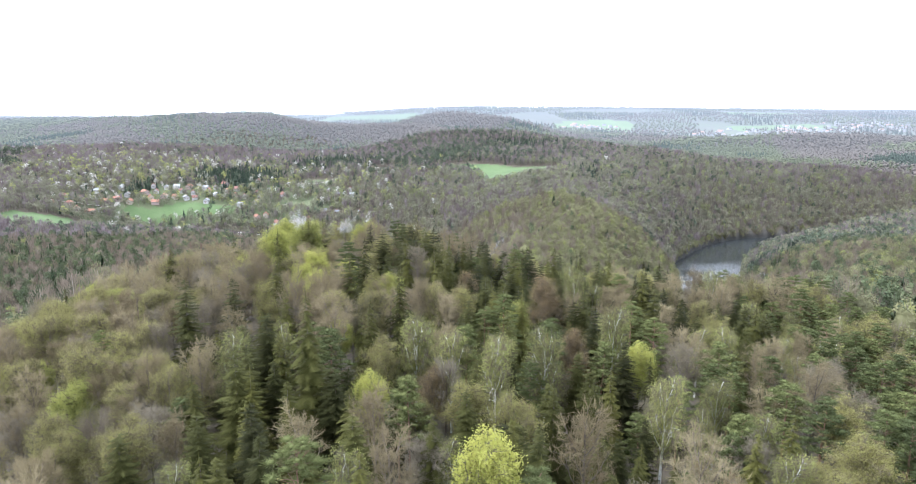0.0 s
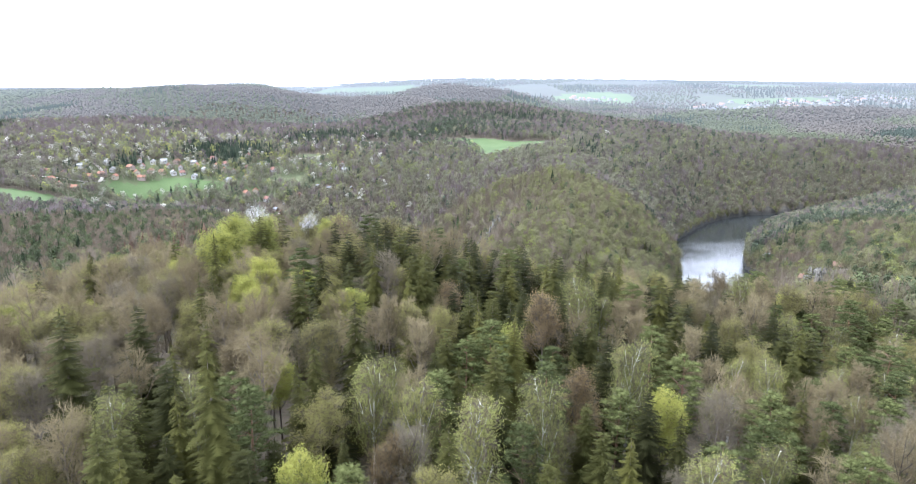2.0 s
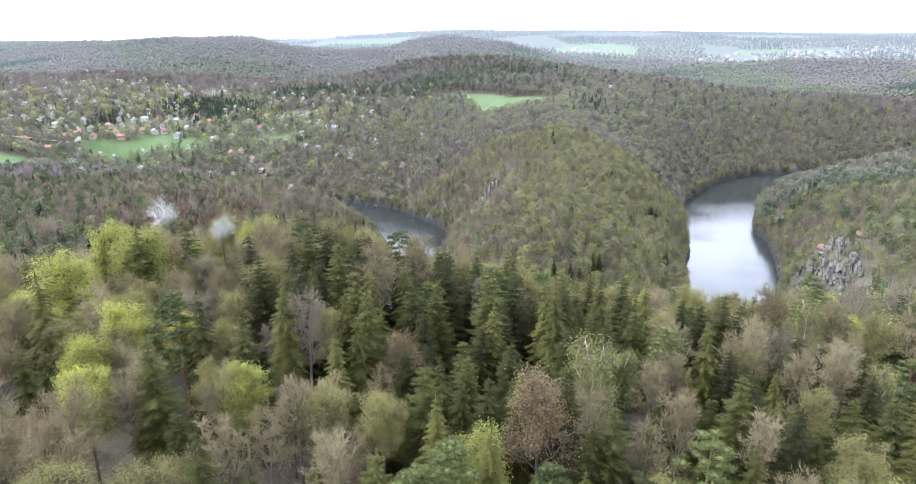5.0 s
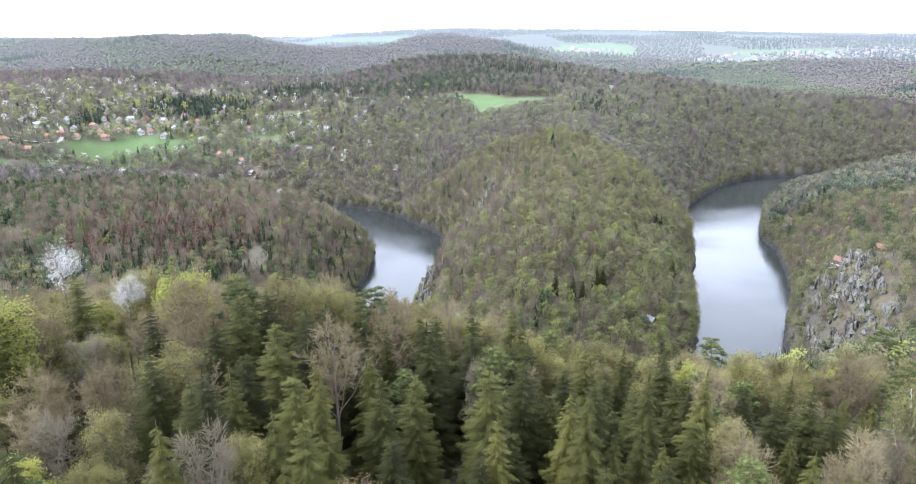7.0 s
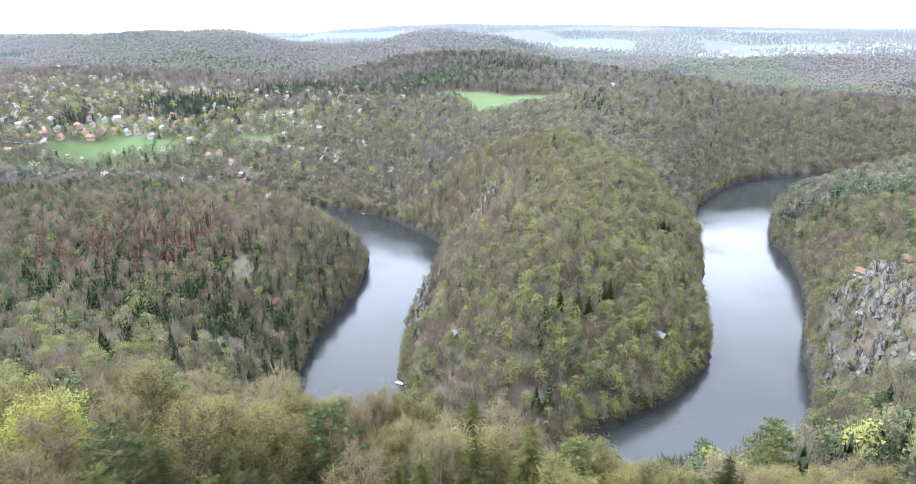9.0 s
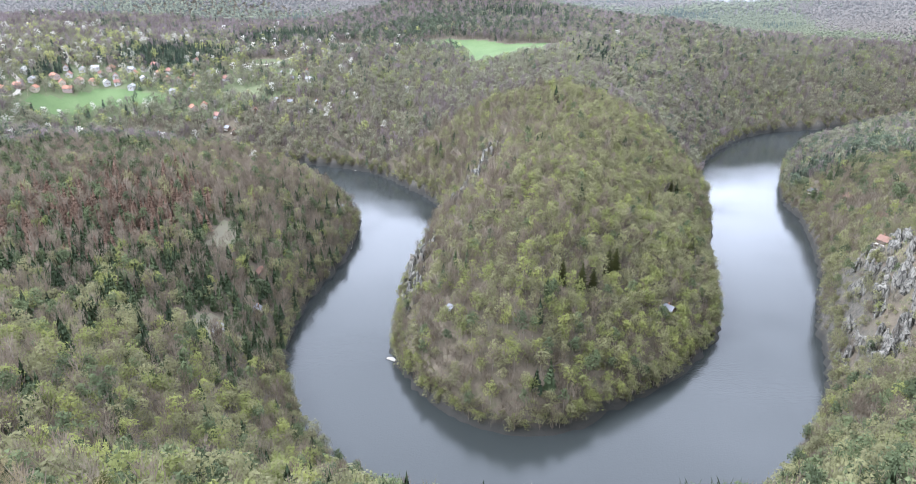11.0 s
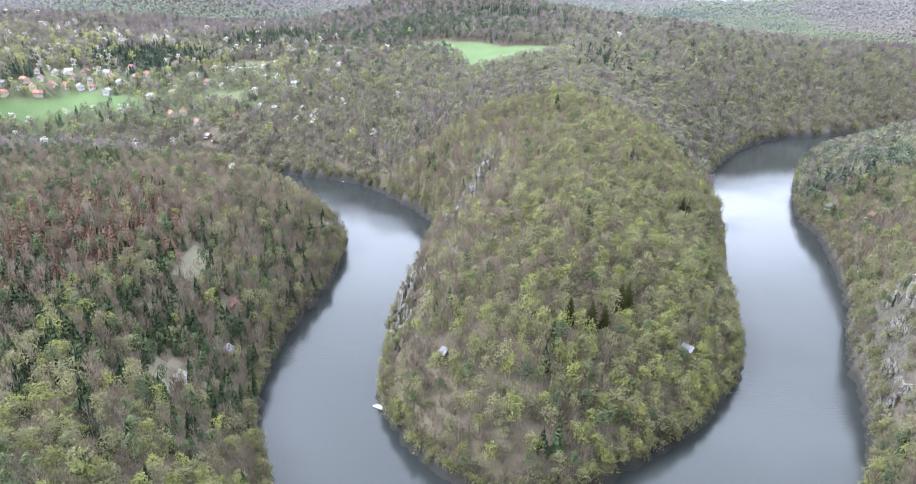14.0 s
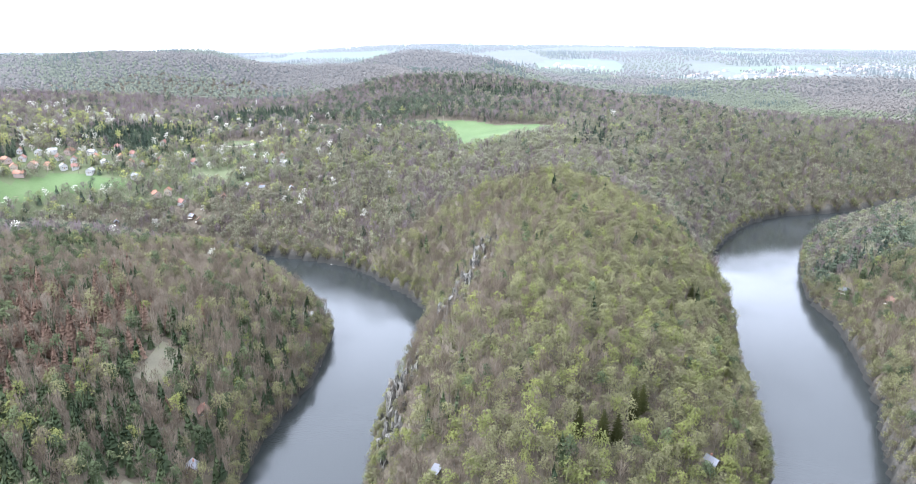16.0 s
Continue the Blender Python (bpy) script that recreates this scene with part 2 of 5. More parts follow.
def hazed_backdrop(name, tones, size):
    """Backdrop of far land; pale haze is painted on as glow, growing with distance."""
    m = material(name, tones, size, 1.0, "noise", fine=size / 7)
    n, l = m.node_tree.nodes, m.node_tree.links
    haze_glow = n.new("ShaderNodeEmission")
    haze_glow.inputs["Color"].default_value, haze_glow.inputs["Strength"].default_value = (0.88, 0.95, 1.0, 1), 0.20
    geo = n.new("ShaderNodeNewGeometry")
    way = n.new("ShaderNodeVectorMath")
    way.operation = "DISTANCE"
    # point set off to the right, so the painted haze is denser on the left
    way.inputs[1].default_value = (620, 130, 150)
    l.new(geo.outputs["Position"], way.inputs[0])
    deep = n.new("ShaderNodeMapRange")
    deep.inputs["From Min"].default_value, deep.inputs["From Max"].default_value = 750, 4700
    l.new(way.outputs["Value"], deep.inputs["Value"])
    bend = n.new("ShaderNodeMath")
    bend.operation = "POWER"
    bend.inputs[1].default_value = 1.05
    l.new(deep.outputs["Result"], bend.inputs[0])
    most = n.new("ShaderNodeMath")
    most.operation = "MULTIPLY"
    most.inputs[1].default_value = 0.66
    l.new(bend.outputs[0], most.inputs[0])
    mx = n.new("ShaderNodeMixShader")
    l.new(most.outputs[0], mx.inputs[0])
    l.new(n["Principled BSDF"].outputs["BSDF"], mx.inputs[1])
    l.new(haze_glow.outputs["Emission"], mx.inputs[2])
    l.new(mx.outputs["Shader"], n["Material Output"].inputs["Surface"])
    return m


# far tones, all with the haze mixed in as emission
FAR_WOODS = {k: hazed_backdrop("backdrop_woods_" + k, t, 60) for k, t in (("bare", [(0.066, 0.056, 0.045), (0.098, 0.083, 0.067)]), ("green", [(0.058, 0.066, 0.034), (0.088, 0.094, 0.048)]), ("dark", [(0.026, 0.036, 0.026), (0.042, 0.055, 0.036)]))}
HILL_GROUND = hazed_backdrop("backdrop_hills", [(0.05, 0.044, 0.036), (0.075, 0.066, 0.054), (0.06, 0.064, 0.04)], 90)
RIM_GROUND = hazed_backdrop("backdrop_plain", [(0.055, 0.06, 0.05), (0.075, 0.075, 0.06), (0.08, 0.10, 0.055)], 220)
RIM_FIELD = hazed_backdrop("backdrop_fields", [(0.07, 0.105, 0.045), (0.10, 0.13, 0.06)], 150)


# ---- relief ----
# The river's two banks, and the relief as broad heights that fall to the water.
OUTER = [(-470, 905), (-330, 915), (-250, 885), (-185, 862), (-128, 800), (-89, 737), (-84, 690), (-88, 637),
         (-98, 590), (-101, 550), (-98, 500), (-84, 464), (-66, 428), (-30, 390), (28, 356), (88, 350),
         (146, 392), (180, 430), (212, 470), (232, 512), (250, 560), (283, 620), (302, 672), (324, 740),
         (331, 796), (354, 853), (394, 932), (450, 1002), (500, 1036), (575, 1072), (700, 1095), (900, 1050)]
INNER = [(-470, 968), (-330, 962), (-234, 932), (-150, 909), (-96, 883), (-58, 843), (-22, 790), (-8, 752),
         (-12, 715), (-25, 640), (-34, 600), (-35, 560), (-33, 510), (-20, 481), (0, 455), (22, 441),
         (46, 437), (67, 442), (99, 464), (127, 483), (156, 513), (178, 547), (194, 600), (208, 662),
         (228, 710), (250, 791), (275, 893), (298, 934), (334, 988), (384, 1046), (452, 1092), (568, 1122),
         (690, 1160), (920, 1120)]


def smooth_line(pts, n):
    p = np.array(pts, float)
    p = np.vstack([2 * p[0] - p[1], p, 2 * p[-1] - p[-2]])
    t = np.linspace(0, 1, n, endpoint=False)[:, None]
    out = []
    for a, b, c, d in zip(p[:-3], p[1:-2], p[2:-1], p[3:]):
        out.append(0.5 * (2 * b + (c - a) * t + (2 * a - 5 * b + 4 * c - d) * t ** 2 + (3 * b - a - 3 * c + d) * t ** 3))
    return np.vstack(out + [p[-2:-1]])


BANK = np.vstack([smooth_line(OUTER, 6), smooth_line(INNER, 6)[::-1]])


def inside(poly, x, y):
    hit = np.zeros(np.shape(x), bool)
    for (x0, y0), (x1, y1) in zip(poly, np.roll(poly, -1, axis=0)):
        if y0 != y1:
            hit ^= ((y0 > y) != (y1 > y)) & (x < (x1 - x0) * (y - y0) / (y1 - y0) + x0)
    return hit


def shore(x, y):
    """Metres from the water's edge, negative over the river."""
    x, y = np.ravel(x).astype(float), np.ravel(y).astype(float)
    out = np.full(x.size, 1e9)
    line = np.vstack([smooth_line(OUTER, 4), smooth_line(INNER, 4)])
    for i in range(0, x.size, 20000):
        s = slice(i, i + 20000)
        out[s] = ((x[s, None] - line[:, 0]) ** 2 + (y[s, None] - line[:, 1]) ** 2).min(1)
    out = np.sqrt(out)
    out[inside(BANK, x, y)] *= -1
    return out


# x, y, height of the upland there, reach
NEAR = [(-40, -300, 186, 150), (-30, 60, 178, 80), (-35, 172, 225, 55), (-10, 212, 196, 20), (-48, 238, 180, 16), (56, 240, 163, 15), (35, 214, 170, 20),
        (-20, 266, 134, 26), (40, 264, 132, 27), (-90, 262, 144, 28), (60, 90, 157, 60), (75, 215, 184, 30), (110, 240, 195, 30), (150, 270, 210, 60), (240, 150, 137, 100),
        (-100, 170, 174, 50), (-190, 120, 104, 70), (-125, 345, 141, 40), (-80, 365, 75, 35), (-150, 455, 107, 40), (-260, 330, 76, 90), (-420, 400, 84, 150), (170, 380, 122, 40), (260, 440, 89, 50), (400, 330, 88, 110)]
MIDDLE = [(-180, 500, 72, 40), (-235, 560, 80, 50), (-165, 650, 82, 45), (-310, 720, 56, 70), (-210, 750, 66, 50), (-420, 640, 58, 120),
          (75, 520, 74, 40), (75, 620, 84, 50), (70, 710, 96, 50), (120, 820, 118, 70), (60, 940, 108, 70), (160, 1000, 140, 60),
          (40, 1080, 104, 60), (-60, 960, 90, 60), (325, 632, 74, 45), (375, 740, 66, 45), (450, 800, 56, 60), (580, 700, 84, 120),
          (600, 930, 34, 100), (480, 920, 30, 60)]
FAR = [(-170, 985, 88, 60), (-330, 1050, 76, 80), (-540, 990, 100, 110), (-450, 1220, 100, 110), (-230, 1220, 96, 90), (-280, 1330, 130, 90), (-640, 1260, 128, 120), (60, 1270, 125, 100), (60, 1520, 150, 120),
       (340, 1330, 135, 110), (640, 1400, 98, 150), (740, 1230, 125, 110), (-110, 2200, 128, 180), (-690, 2150, 140, 220),
       (-1050, 2150, 146, 200), (-1500, 2100, 140, 260), (-900, 1500, 140, 170), (-1300, 1000, 110, 260), (1100, 1100, 120, 220)]
RIM = [(600, 1900, 80, 260), (1300, 1800, 92, 300), (2000, 1400, 130, 400), (300, 2900, 90, 300), (1100, 2900, 62, 330), (2200, 2700, 80, 450),
       (-600, 3300, 100, 450), (-2300, 3000, 115, 600), (700, 3900, 135, 350), (1900, 3900, 140, 450), (0, 4900, 192, 500), (1500, 5000, 190, 600),
       (-1800, 4800, 118, 700), (3200, 4600, 180, 700), (-2500, 800, 130, 800), (3000, 500, 130, 900), (0, -1500, 170, 700)]
HILLS = NEAR + MIDDLE + FAR + RIM


def waves(x, y, size, seed, octaves=3):
    """Smooth value noise from -1 to 1 on plain arrays."""
    total, amp, norm = 0, 1.0, 0
    for o in range(octaves):
        u, v = x / size * 2 ** o + 17.3 * seed, y / size * 2 ** o - 9.1 * seed
        iu, iv = np.floor(u), np.floor(v)
        fu, fv = u - iu, v - iv
        fu, fv = fu * fu * (3 - 2 * fu), fv * fv * (3 - 2 * fv)

        def cell(a, b):
            s = np.sin(a * 127.1 + b * 311.7 + seed * 74.7 + o * 13.1) * 43758.5453
            return s - np.floor(s)
        n = (cell(iu, iv) * (1 - fu) + cell(iu + 1, iv) * fu) * (1 - fv) + (cell(iu, iv + 1) * (1 - fu) + cell(iu + 1, iv + 1) * fu) * fv
        total, norm, amp = total + amp * (2 * n - 1), norm + amp, amp * 0.5
    return total / norm


def bump(x, y, cx, cy, rx, ry, turn=0.0):
    c, s = math.cos(radians(turn)), math.sin(radians(turn))
    u, v = (x - cx) * c + (y - cy) * s, -(x - cx) * s + (y - cy) * c
    return np.exp(-0.5 * ((u / rx) ** 2 + (v / ry) ** 2))


def cliffs(x, y):
    """Where rock faces stand: 0 to 1."""
    return np.clip(0.9 * bump(x, y, 262, 520, 15, 50, -18) + bump(x, y, 22, 700, 12, 70, -14) + bump(x, y, -26, 585, 9, 50)
                   + 0.8 * bump(x, y, 235, 462, 14, 24) + 0.6 * bump(x, y, -75, 345, 20, 10), 0, 1)


def ground(x, y):
    """The height of the bare ground."""
    shape = np.shape(x)
    x, y = np.ravel(x).astype(float), np.ravel(y).astype(float)
    top, weight = np.zeros(x.size), np.full(x.size, 1e-12)
    for hx, hy, hz, r in HILLS:
        r2 = ((x - hx) ** 2 + (y - hy) ** 2) / (r * 1.15) ** 2
        w = np.exp(-0.5 * np.minimum(r2, 60)) + 1e-4 / (1 + r2) ** 2
        top += w * hz
        weight += w
    top /= weight
    for hx, hy, hz, rx, ry in ((-110, 2300, 50, 150, 200), (150, 2180, 34, 120, 150), (-720, 2260, 42, 115, 220), (-560, 2290, -18, 70, 160), (-255, 1670, -14, 90, 100), (-1010, 2300, 22, 150, 240), (-1500, 2300, 14, 220, 260), (-1230, 2250, -8, 70, 200), (60, 1560, 6, 130, 130),
                           (-560, 1640, 42, 190, 110), (-180, 1830, 30, 150, 110), (-330, 1480, -26, 120, 110), (-900, 1780, 30, 190, 110), (-420, 1960, -30, 180, 90),
                           (-880, 2020, -30, 150, 80), (180, 1780, -25, 130, 110), (-330, 2260, -22, 110, 160), (420, 1650, -22, 150, 130), (1000, 2050, 26, 260, 110)):
        top += hz * bump(x, y, hx, hy, rx, ry)
    d = shore(x, y)
    c = cliffs(x, y)
    run = 80 - 42 * bump(x, y, 10, 640, 45, 130) - 50 * bump(x, y, 258, 520, 50, 80) - 40 * bump(x, y, 370, 690, 80, 110)
    far = np.clip((np.hypot(x, y - 100) - 900) / 1500, 0, 1)
    z = top * (1 - np.exp(-np.maximum(d, 0) / run))
    rough = waves(x, y, 70, 3) * 4 + far * waves(x, y, 420, 5, 4) * 22 * np.clip((2900 - np.hypot(x, y)) / 700, 0.3, 1)
    z = z + rough * np.clip(d / 60, 0, 1)
    ridge = np.abs(waves(x, y, 16, 8, 3))
    z = z + c * np.clip(d / 12, 0, 1) * (4 * ridge + 2 * waves(x + 0.5 * z, y - 0.4 * z, 7, 9, 2))
    z = np.where(d > 0, z + np.minimum(d, 6) * 0.12, np.maximum(d * 0.7, -6))
    return z.reshape(shape)


# ---- helpers for meshes ----
def mesh_of(name, verts, faces, mats, index=None, tint=None, smooth=False):
    me = bpy.data.meshes.new(name)
    verts, faces = np.asarray(verts, np.float32), np.asarray(faces, np.int32)
    k = faces.shape[1]
    me.vertices.add(len(verts))
    me.vertices.foreach_set("co", verts.ravel())
    me.loops.add(faces.size)
    me.loops.foreach_set("vertex_index", faces.ravel())
    me.polygons.add(len(faces))
    me.polygons.foreach_set("loop_start", np.arange(0, faces.size, k, dtype=np.int32))
    for m in mats:
        me.materials.append(m)
    if index is not None:
        me.polygons.foreach_set("material_index", np.asarray(index, np.int32))
    if tint is not None:
        a = me.attributes.new("tint", "FLOAT", "POINT")
        a.data.foreach_set("value", np.asarray(tint, np.float32))
    me.update(calc_edges=True)
    if smooth:
        me.shade_smooth()
    return me


def part(name, bm, mat, parent, label=""):
    """One mesh from a bmesh, under a thing or a part."""
    me = bpy.data.meshes.new(name)
    bm.to_mesh(me)
    bm.free()
    me.materials.append(mat)
    ob = new(name, me)
    ob.parent = parent
    return tagged(ob, label)


# ---- ground ----
def spread(lo, hi, step, far_lo, far_hi, grow):
    mid = list(np.arange(lo, hi + 0.1, step))
    for end, sign in ((far_hi, 1), (far_lo, -1)):
        v, s = (hi, step) if sign > 0 else (lo, step)
        out = []
        while (v - end) * sign < 0:
            s *= grow
            v += s * sign
            out.append(v)
        mid = mid + out if sign > 0 else out[::-1] + mid
    return np.array(mid)


gx = spread(-330, 420, 5.5, -4400, 4400, 1.045)
gy = spread(60, 1120, 5.5, -1800, 4930, 1.04)
GX, GY = np.meshgrid(gx, gy)
GZ = ground(GX, GY)
ny, nx = GX.shape
idx = np.arange(nx * ny).reshape(ny, nx)
quads = np.stack([idx[:-1, :-1], idx[:-1, 1:], idx[1:, 1:], idx[1:, :-1]], -1).reshape(-1, 4)
mid_x, mid_y = ((GX[:-1, :-1] + GX[1:, 1:]) / 2).ravel(), ((GY[:-1, :-1] + GY[1:, 1:]) / 2).ravel()

HILL_FIELD = np.array([(-58, 1160), (-39, 1176), (35, 1160), (61, 1143), (138, 1118), (152, 1070), (142, 1042), (103, 1020), (40, 1014), (16, 1028), (13, 1085), (-20, 1128)])
VILLAGE_FIELDS = [np.array(p) for p in (
    [(-600, 840), (-548, 869), (-515, 925), (-521, 880), (-499, 790), (-600, 760)],
    [(-540, 1003), (-475, 1050), (-388, 1046), (-386, 1030), (-452, 1016), (-490, 1002), (-522, 968), (-545, 972)],
    [(-322, 1045), (-262, 1028), (-250, 1050), (-300, 1062)],
    [(-300, 1108), (-242, 1118), (-230, 1150), (-290, 1142)],
    [(-205, 1180), (-150, 1165), (-120, 1185), (-180, 1212)])]
FAR_FIELDS = [np.array(p) for p in (
    [(400, 3250), (720, 3100), (840, 3500), (700, 3700), (420, 3500)],
    [(1250, 3250), (1700, 3200), (1750, 3330), (1250, 3400)],
    [(950, 2900), (1080, 2880), (1080, 2990), (950, 3000)],
    [(1500, 3950), (2000, 3900), (2000, 4300), (1500, 4300)],
    [(-900, 3900), (-300, 3800), (-300, 4200), (-900, 4300)])]
BARE_SPOTS = [np.array(p) for p in ([(-165, 572), (-152, 568), (-149, 606), (-166, 612)], [(-146, 480), (-128, 466), (-118, 492), (-138, 500)])]
ground_index = np.zeros(len(quads), int)
GARDENS = np.array([(-620, 960), (-600, 1060), (-500, 1110), (-390, 1140), (-320, 1120), (-220, 1110), (-180, 1060), (-190, 1030), (-320, 1000), (-380, 1005), (-480, 985), (-530, 900), (-600, 880)])
for poly in (GARDENS, *VILLAGE_FIELDS[2:]):
    ground_index[inside(poly, mid_x, mid_y)] = 2
for poly in (HILL_FIELD, *VILLAGE_FIELDS[:2]):
    ground_index[inside(poly, mid_x, mid_y)] = 1
for poly in BARE_SPOTS:
    ground_index[inside(poly, mid_x, mid_y)] = 3
reach = np.hypot(mid_x, mid_y - 150)
# far ground takes the materials with haze painted in as glow
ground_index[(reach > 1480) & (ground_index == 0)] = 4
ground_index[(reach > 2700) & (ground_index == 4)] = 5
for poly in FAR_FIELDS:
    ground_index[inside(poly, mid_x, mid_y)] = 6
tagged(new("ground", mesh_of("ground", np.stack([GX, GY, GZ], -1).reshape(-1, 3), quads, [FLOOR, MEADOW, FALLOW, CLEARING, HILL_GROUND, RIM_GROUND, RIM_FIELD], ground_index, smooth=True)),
       "leaf-strewn forest ground with meadows over hills and valley", "ground", kind="structure")

wv = [(-520, 340, 0), (980, 340, 0), (980, 1290, 0), (-520, 1290, 0)]
tagged(new("water", mesh_of("water", wv, [(0, 1, 2, 3)], [RIVER])), "dark rippled river water reflecting the overcast sky", "river", kind="structure")


# Houses: x, y, model, turn
VILLAGE = [(-592, 1016, 4, 10), (-577, 997, 3, 30), (-562, 985, 0, 70), (-544, 940, 2, 20), (-579, 920, 1, 0), (-563, 913, 0, 40), (-549, 921, 1, 95),
           (-551, 1030, 2, 15), (-556, 1008, 1, 80), (-540, 1014, 0, 5), (-520, 1042, 0, 35), (-509, 1034, 1, 100), (-505, 1056, 1, 10),
           (-488, 1060, 0, 60), (-511, 1080, 2, 20), (-497, 1088, 2, 110), (-465, 1075, 3, 25)]
HAMLET = [(-470, 1059, 2, 40), (-442, 1083, 0, 15), (-426, 1113, 3, 75), (-412, 1088, 1, 30), (-434, 1052, 2, 5), (-376, 1045, 2, 60), (-379, 1073, 3, 20),
          (-373, 1129, 3, 0), (-340, 1014, 1, 40), (-328, 1020, 0, 15), (-264, 1180, 2, 30), (-205, 1081, 3, 10), (-197, 1056, 2, 60), (-485, 1078, 3, 50), (-478, 1092, 1, 0), (-456, 1060, 3, 120), (-450, 1092, 2, 80), (-436, 1098, 3, 20), (-425, 1072, 2, 45), (-400, 1098, 3, 65),
          (-395, 1075, 0, 10), (-362, 1090, 3, 35), (-520, 1062, 3, 15), (-533, 1050, 1, 60)]
MORE = [(-530, 1075, 3, 25), (-567, 1045, 2, 70), (-585, 960, 0, 30), (-600, 945, 3, 100), (-590, 900, 1, 20), (-356, 1058, 3, 5), (-318, 1085, 3, 50), (-345, 1100, 2, 15),
        (-240, 1088, 5, 30), (-222, 1066, 5, 75), (-190, 1092, 5, 10), (-230, 1012, 5, 45), (-255, 998, 7, 15), (-305, 1000, 3, 60)]
CHALETS = [(-176, 998, 5, 20), (-211, 1004, 5, 80), (-101, 719, 6, 75), (-127, 567, 7, 30), (-119, 526, 5, 10), (-127, 483, 6, 20), (1, 501, 8, -20),
           (136, 524, 5, 35), (-276, 972, 7, 15), (-286, 978, 5, 60), (-373, 978, 5, 30), (342, 766, 5, 40), (340, 705, 7, 20), (324, 633, 7, 70), (276, 553, 7, 30), (292, 535, 7, 50)]
HOUSE_SPOTS = np.array([h[:2] for h in VILLAGE + HAMLET + MORE + CHALETS], float)


# ---- trees ----
def tube(pts, radii, sides):
    """A tapered stem along pts, as triangles."""
    pts = np.asarray(pts, float)
    rings = []
    for i, p in enumerate(pts):
        d = pts[min(i + 1, len(pts) - 1)] - pts[max(i - 1, 0)]
        d /= np.linalg.norm(d) + 1e-9
        a = np.cross(d, (0.31, 0.95, 0.05))
        a /= np.linalg.norm(a) + 1e-9
        b = np.cross(d, a)
        t = np.arange(sides) * 2 * math.pi / sides
        rings.append(p + radii[i] * (np.cos(t)[:, None] * a + np.sin(t)[:, None] * b))
    f = []
    for i in range(len(pts) - 1):
        for j in range(sides):
            a, b = i * sides + j, i * sides + (j + 1) % sides
            f += [(a, b, b + sides), (a, b + sides, a + sides)]
    return np.vstack(rings), np.array(f)


def join(pieces):
    vs, fs, n = [], [], 0
    for v, f in pieces:
        vs.append(v)
        fs.append(np.asarray(f) + n)
        n += len(v)
    return np.vstack(vs), np.vstack(fs)


def leaves(at, size, rng, lift=0.4, facing=None):
    """A small leaf spray at each place, tilted at random, turned upwards by lift or to facing."""
    at = np.asarray(at, float)
    n = len(at)
    nrm = rng.normal(size=(n, 3))
    nrm /= np.linalg.norm(nrm, axis=1)[:, None]
    if facing is None:
        nrm[:, 2] = np.abs(nrm[:, 2]) + lift
    else:
        nrm = facing + nrm * 0.5
    nrm /= np.linalg.norm(nrm, axis=1)[:, None]
    a = np.cross(nrm, rng.normal(size=(n, 3)))
    a /= np.linalg.norm(a, axis=1)[:, None]
    b = np.cross(nrm, a)
    s = size * rng.uniform(0.6, 1.4, (n, 1))
    v = np.stack([at - a * s * 0.5 - b * s * 0.3, at + a * s * 0.5 - b * s * 0.2, at + b * s * 0.6], 1).reshape(-1, 3)
    return v, np.arange(3 * n).reshape(n, 3)


def blades(a, b, width, rng):
    """Thin twigs from a to b, a tapering blade each."""
    a, b = np.asarray(a, float), np.asarray(b, float)
    side = np.cross(b - a, rng.normal(size=a.shape))
    side /= np.linalg.norm(side, axis=1)[:, None] + 1e-9
    v = np.stack([a - side * width / 2, a + side * width / 2, b], 1).reshape(-1, 3)
    return v, np.arange(len(v)).reshape(-1, 3)


def lumps(at, size, rng, flat=0.8):
    """A small uneven mass of foliage at each place, ten facets each."""
    at = np.asarray(at, float)
    n = len(at)
    t = np.arange(5) * 2 * math.pi / 5
    unit = np.vstack([(0, 0, 1), np.c_[np.cos(t), np.sin(t), 0 * t], (0, 0, -0.8)])
    v = unit[None] * rng.uniform(0.7, 1.3, (n, 7, 1)) * np.reshape(np.broadcast_to(size, n), (n, 1, 1)) * np.array((1, 1, flat)) + at[:, None]
    f = np.array([(0, 1 + i, 1 + (i + 1) % 5) for i in range(5)] + [(6, 1 + (i + 1) % 5, 1 + i) for i in range(5)])
    return v.reshape(-1, 3), (f[None] + (np.arange(n) * 7)[:, None, None]).reshape(-1, 3)


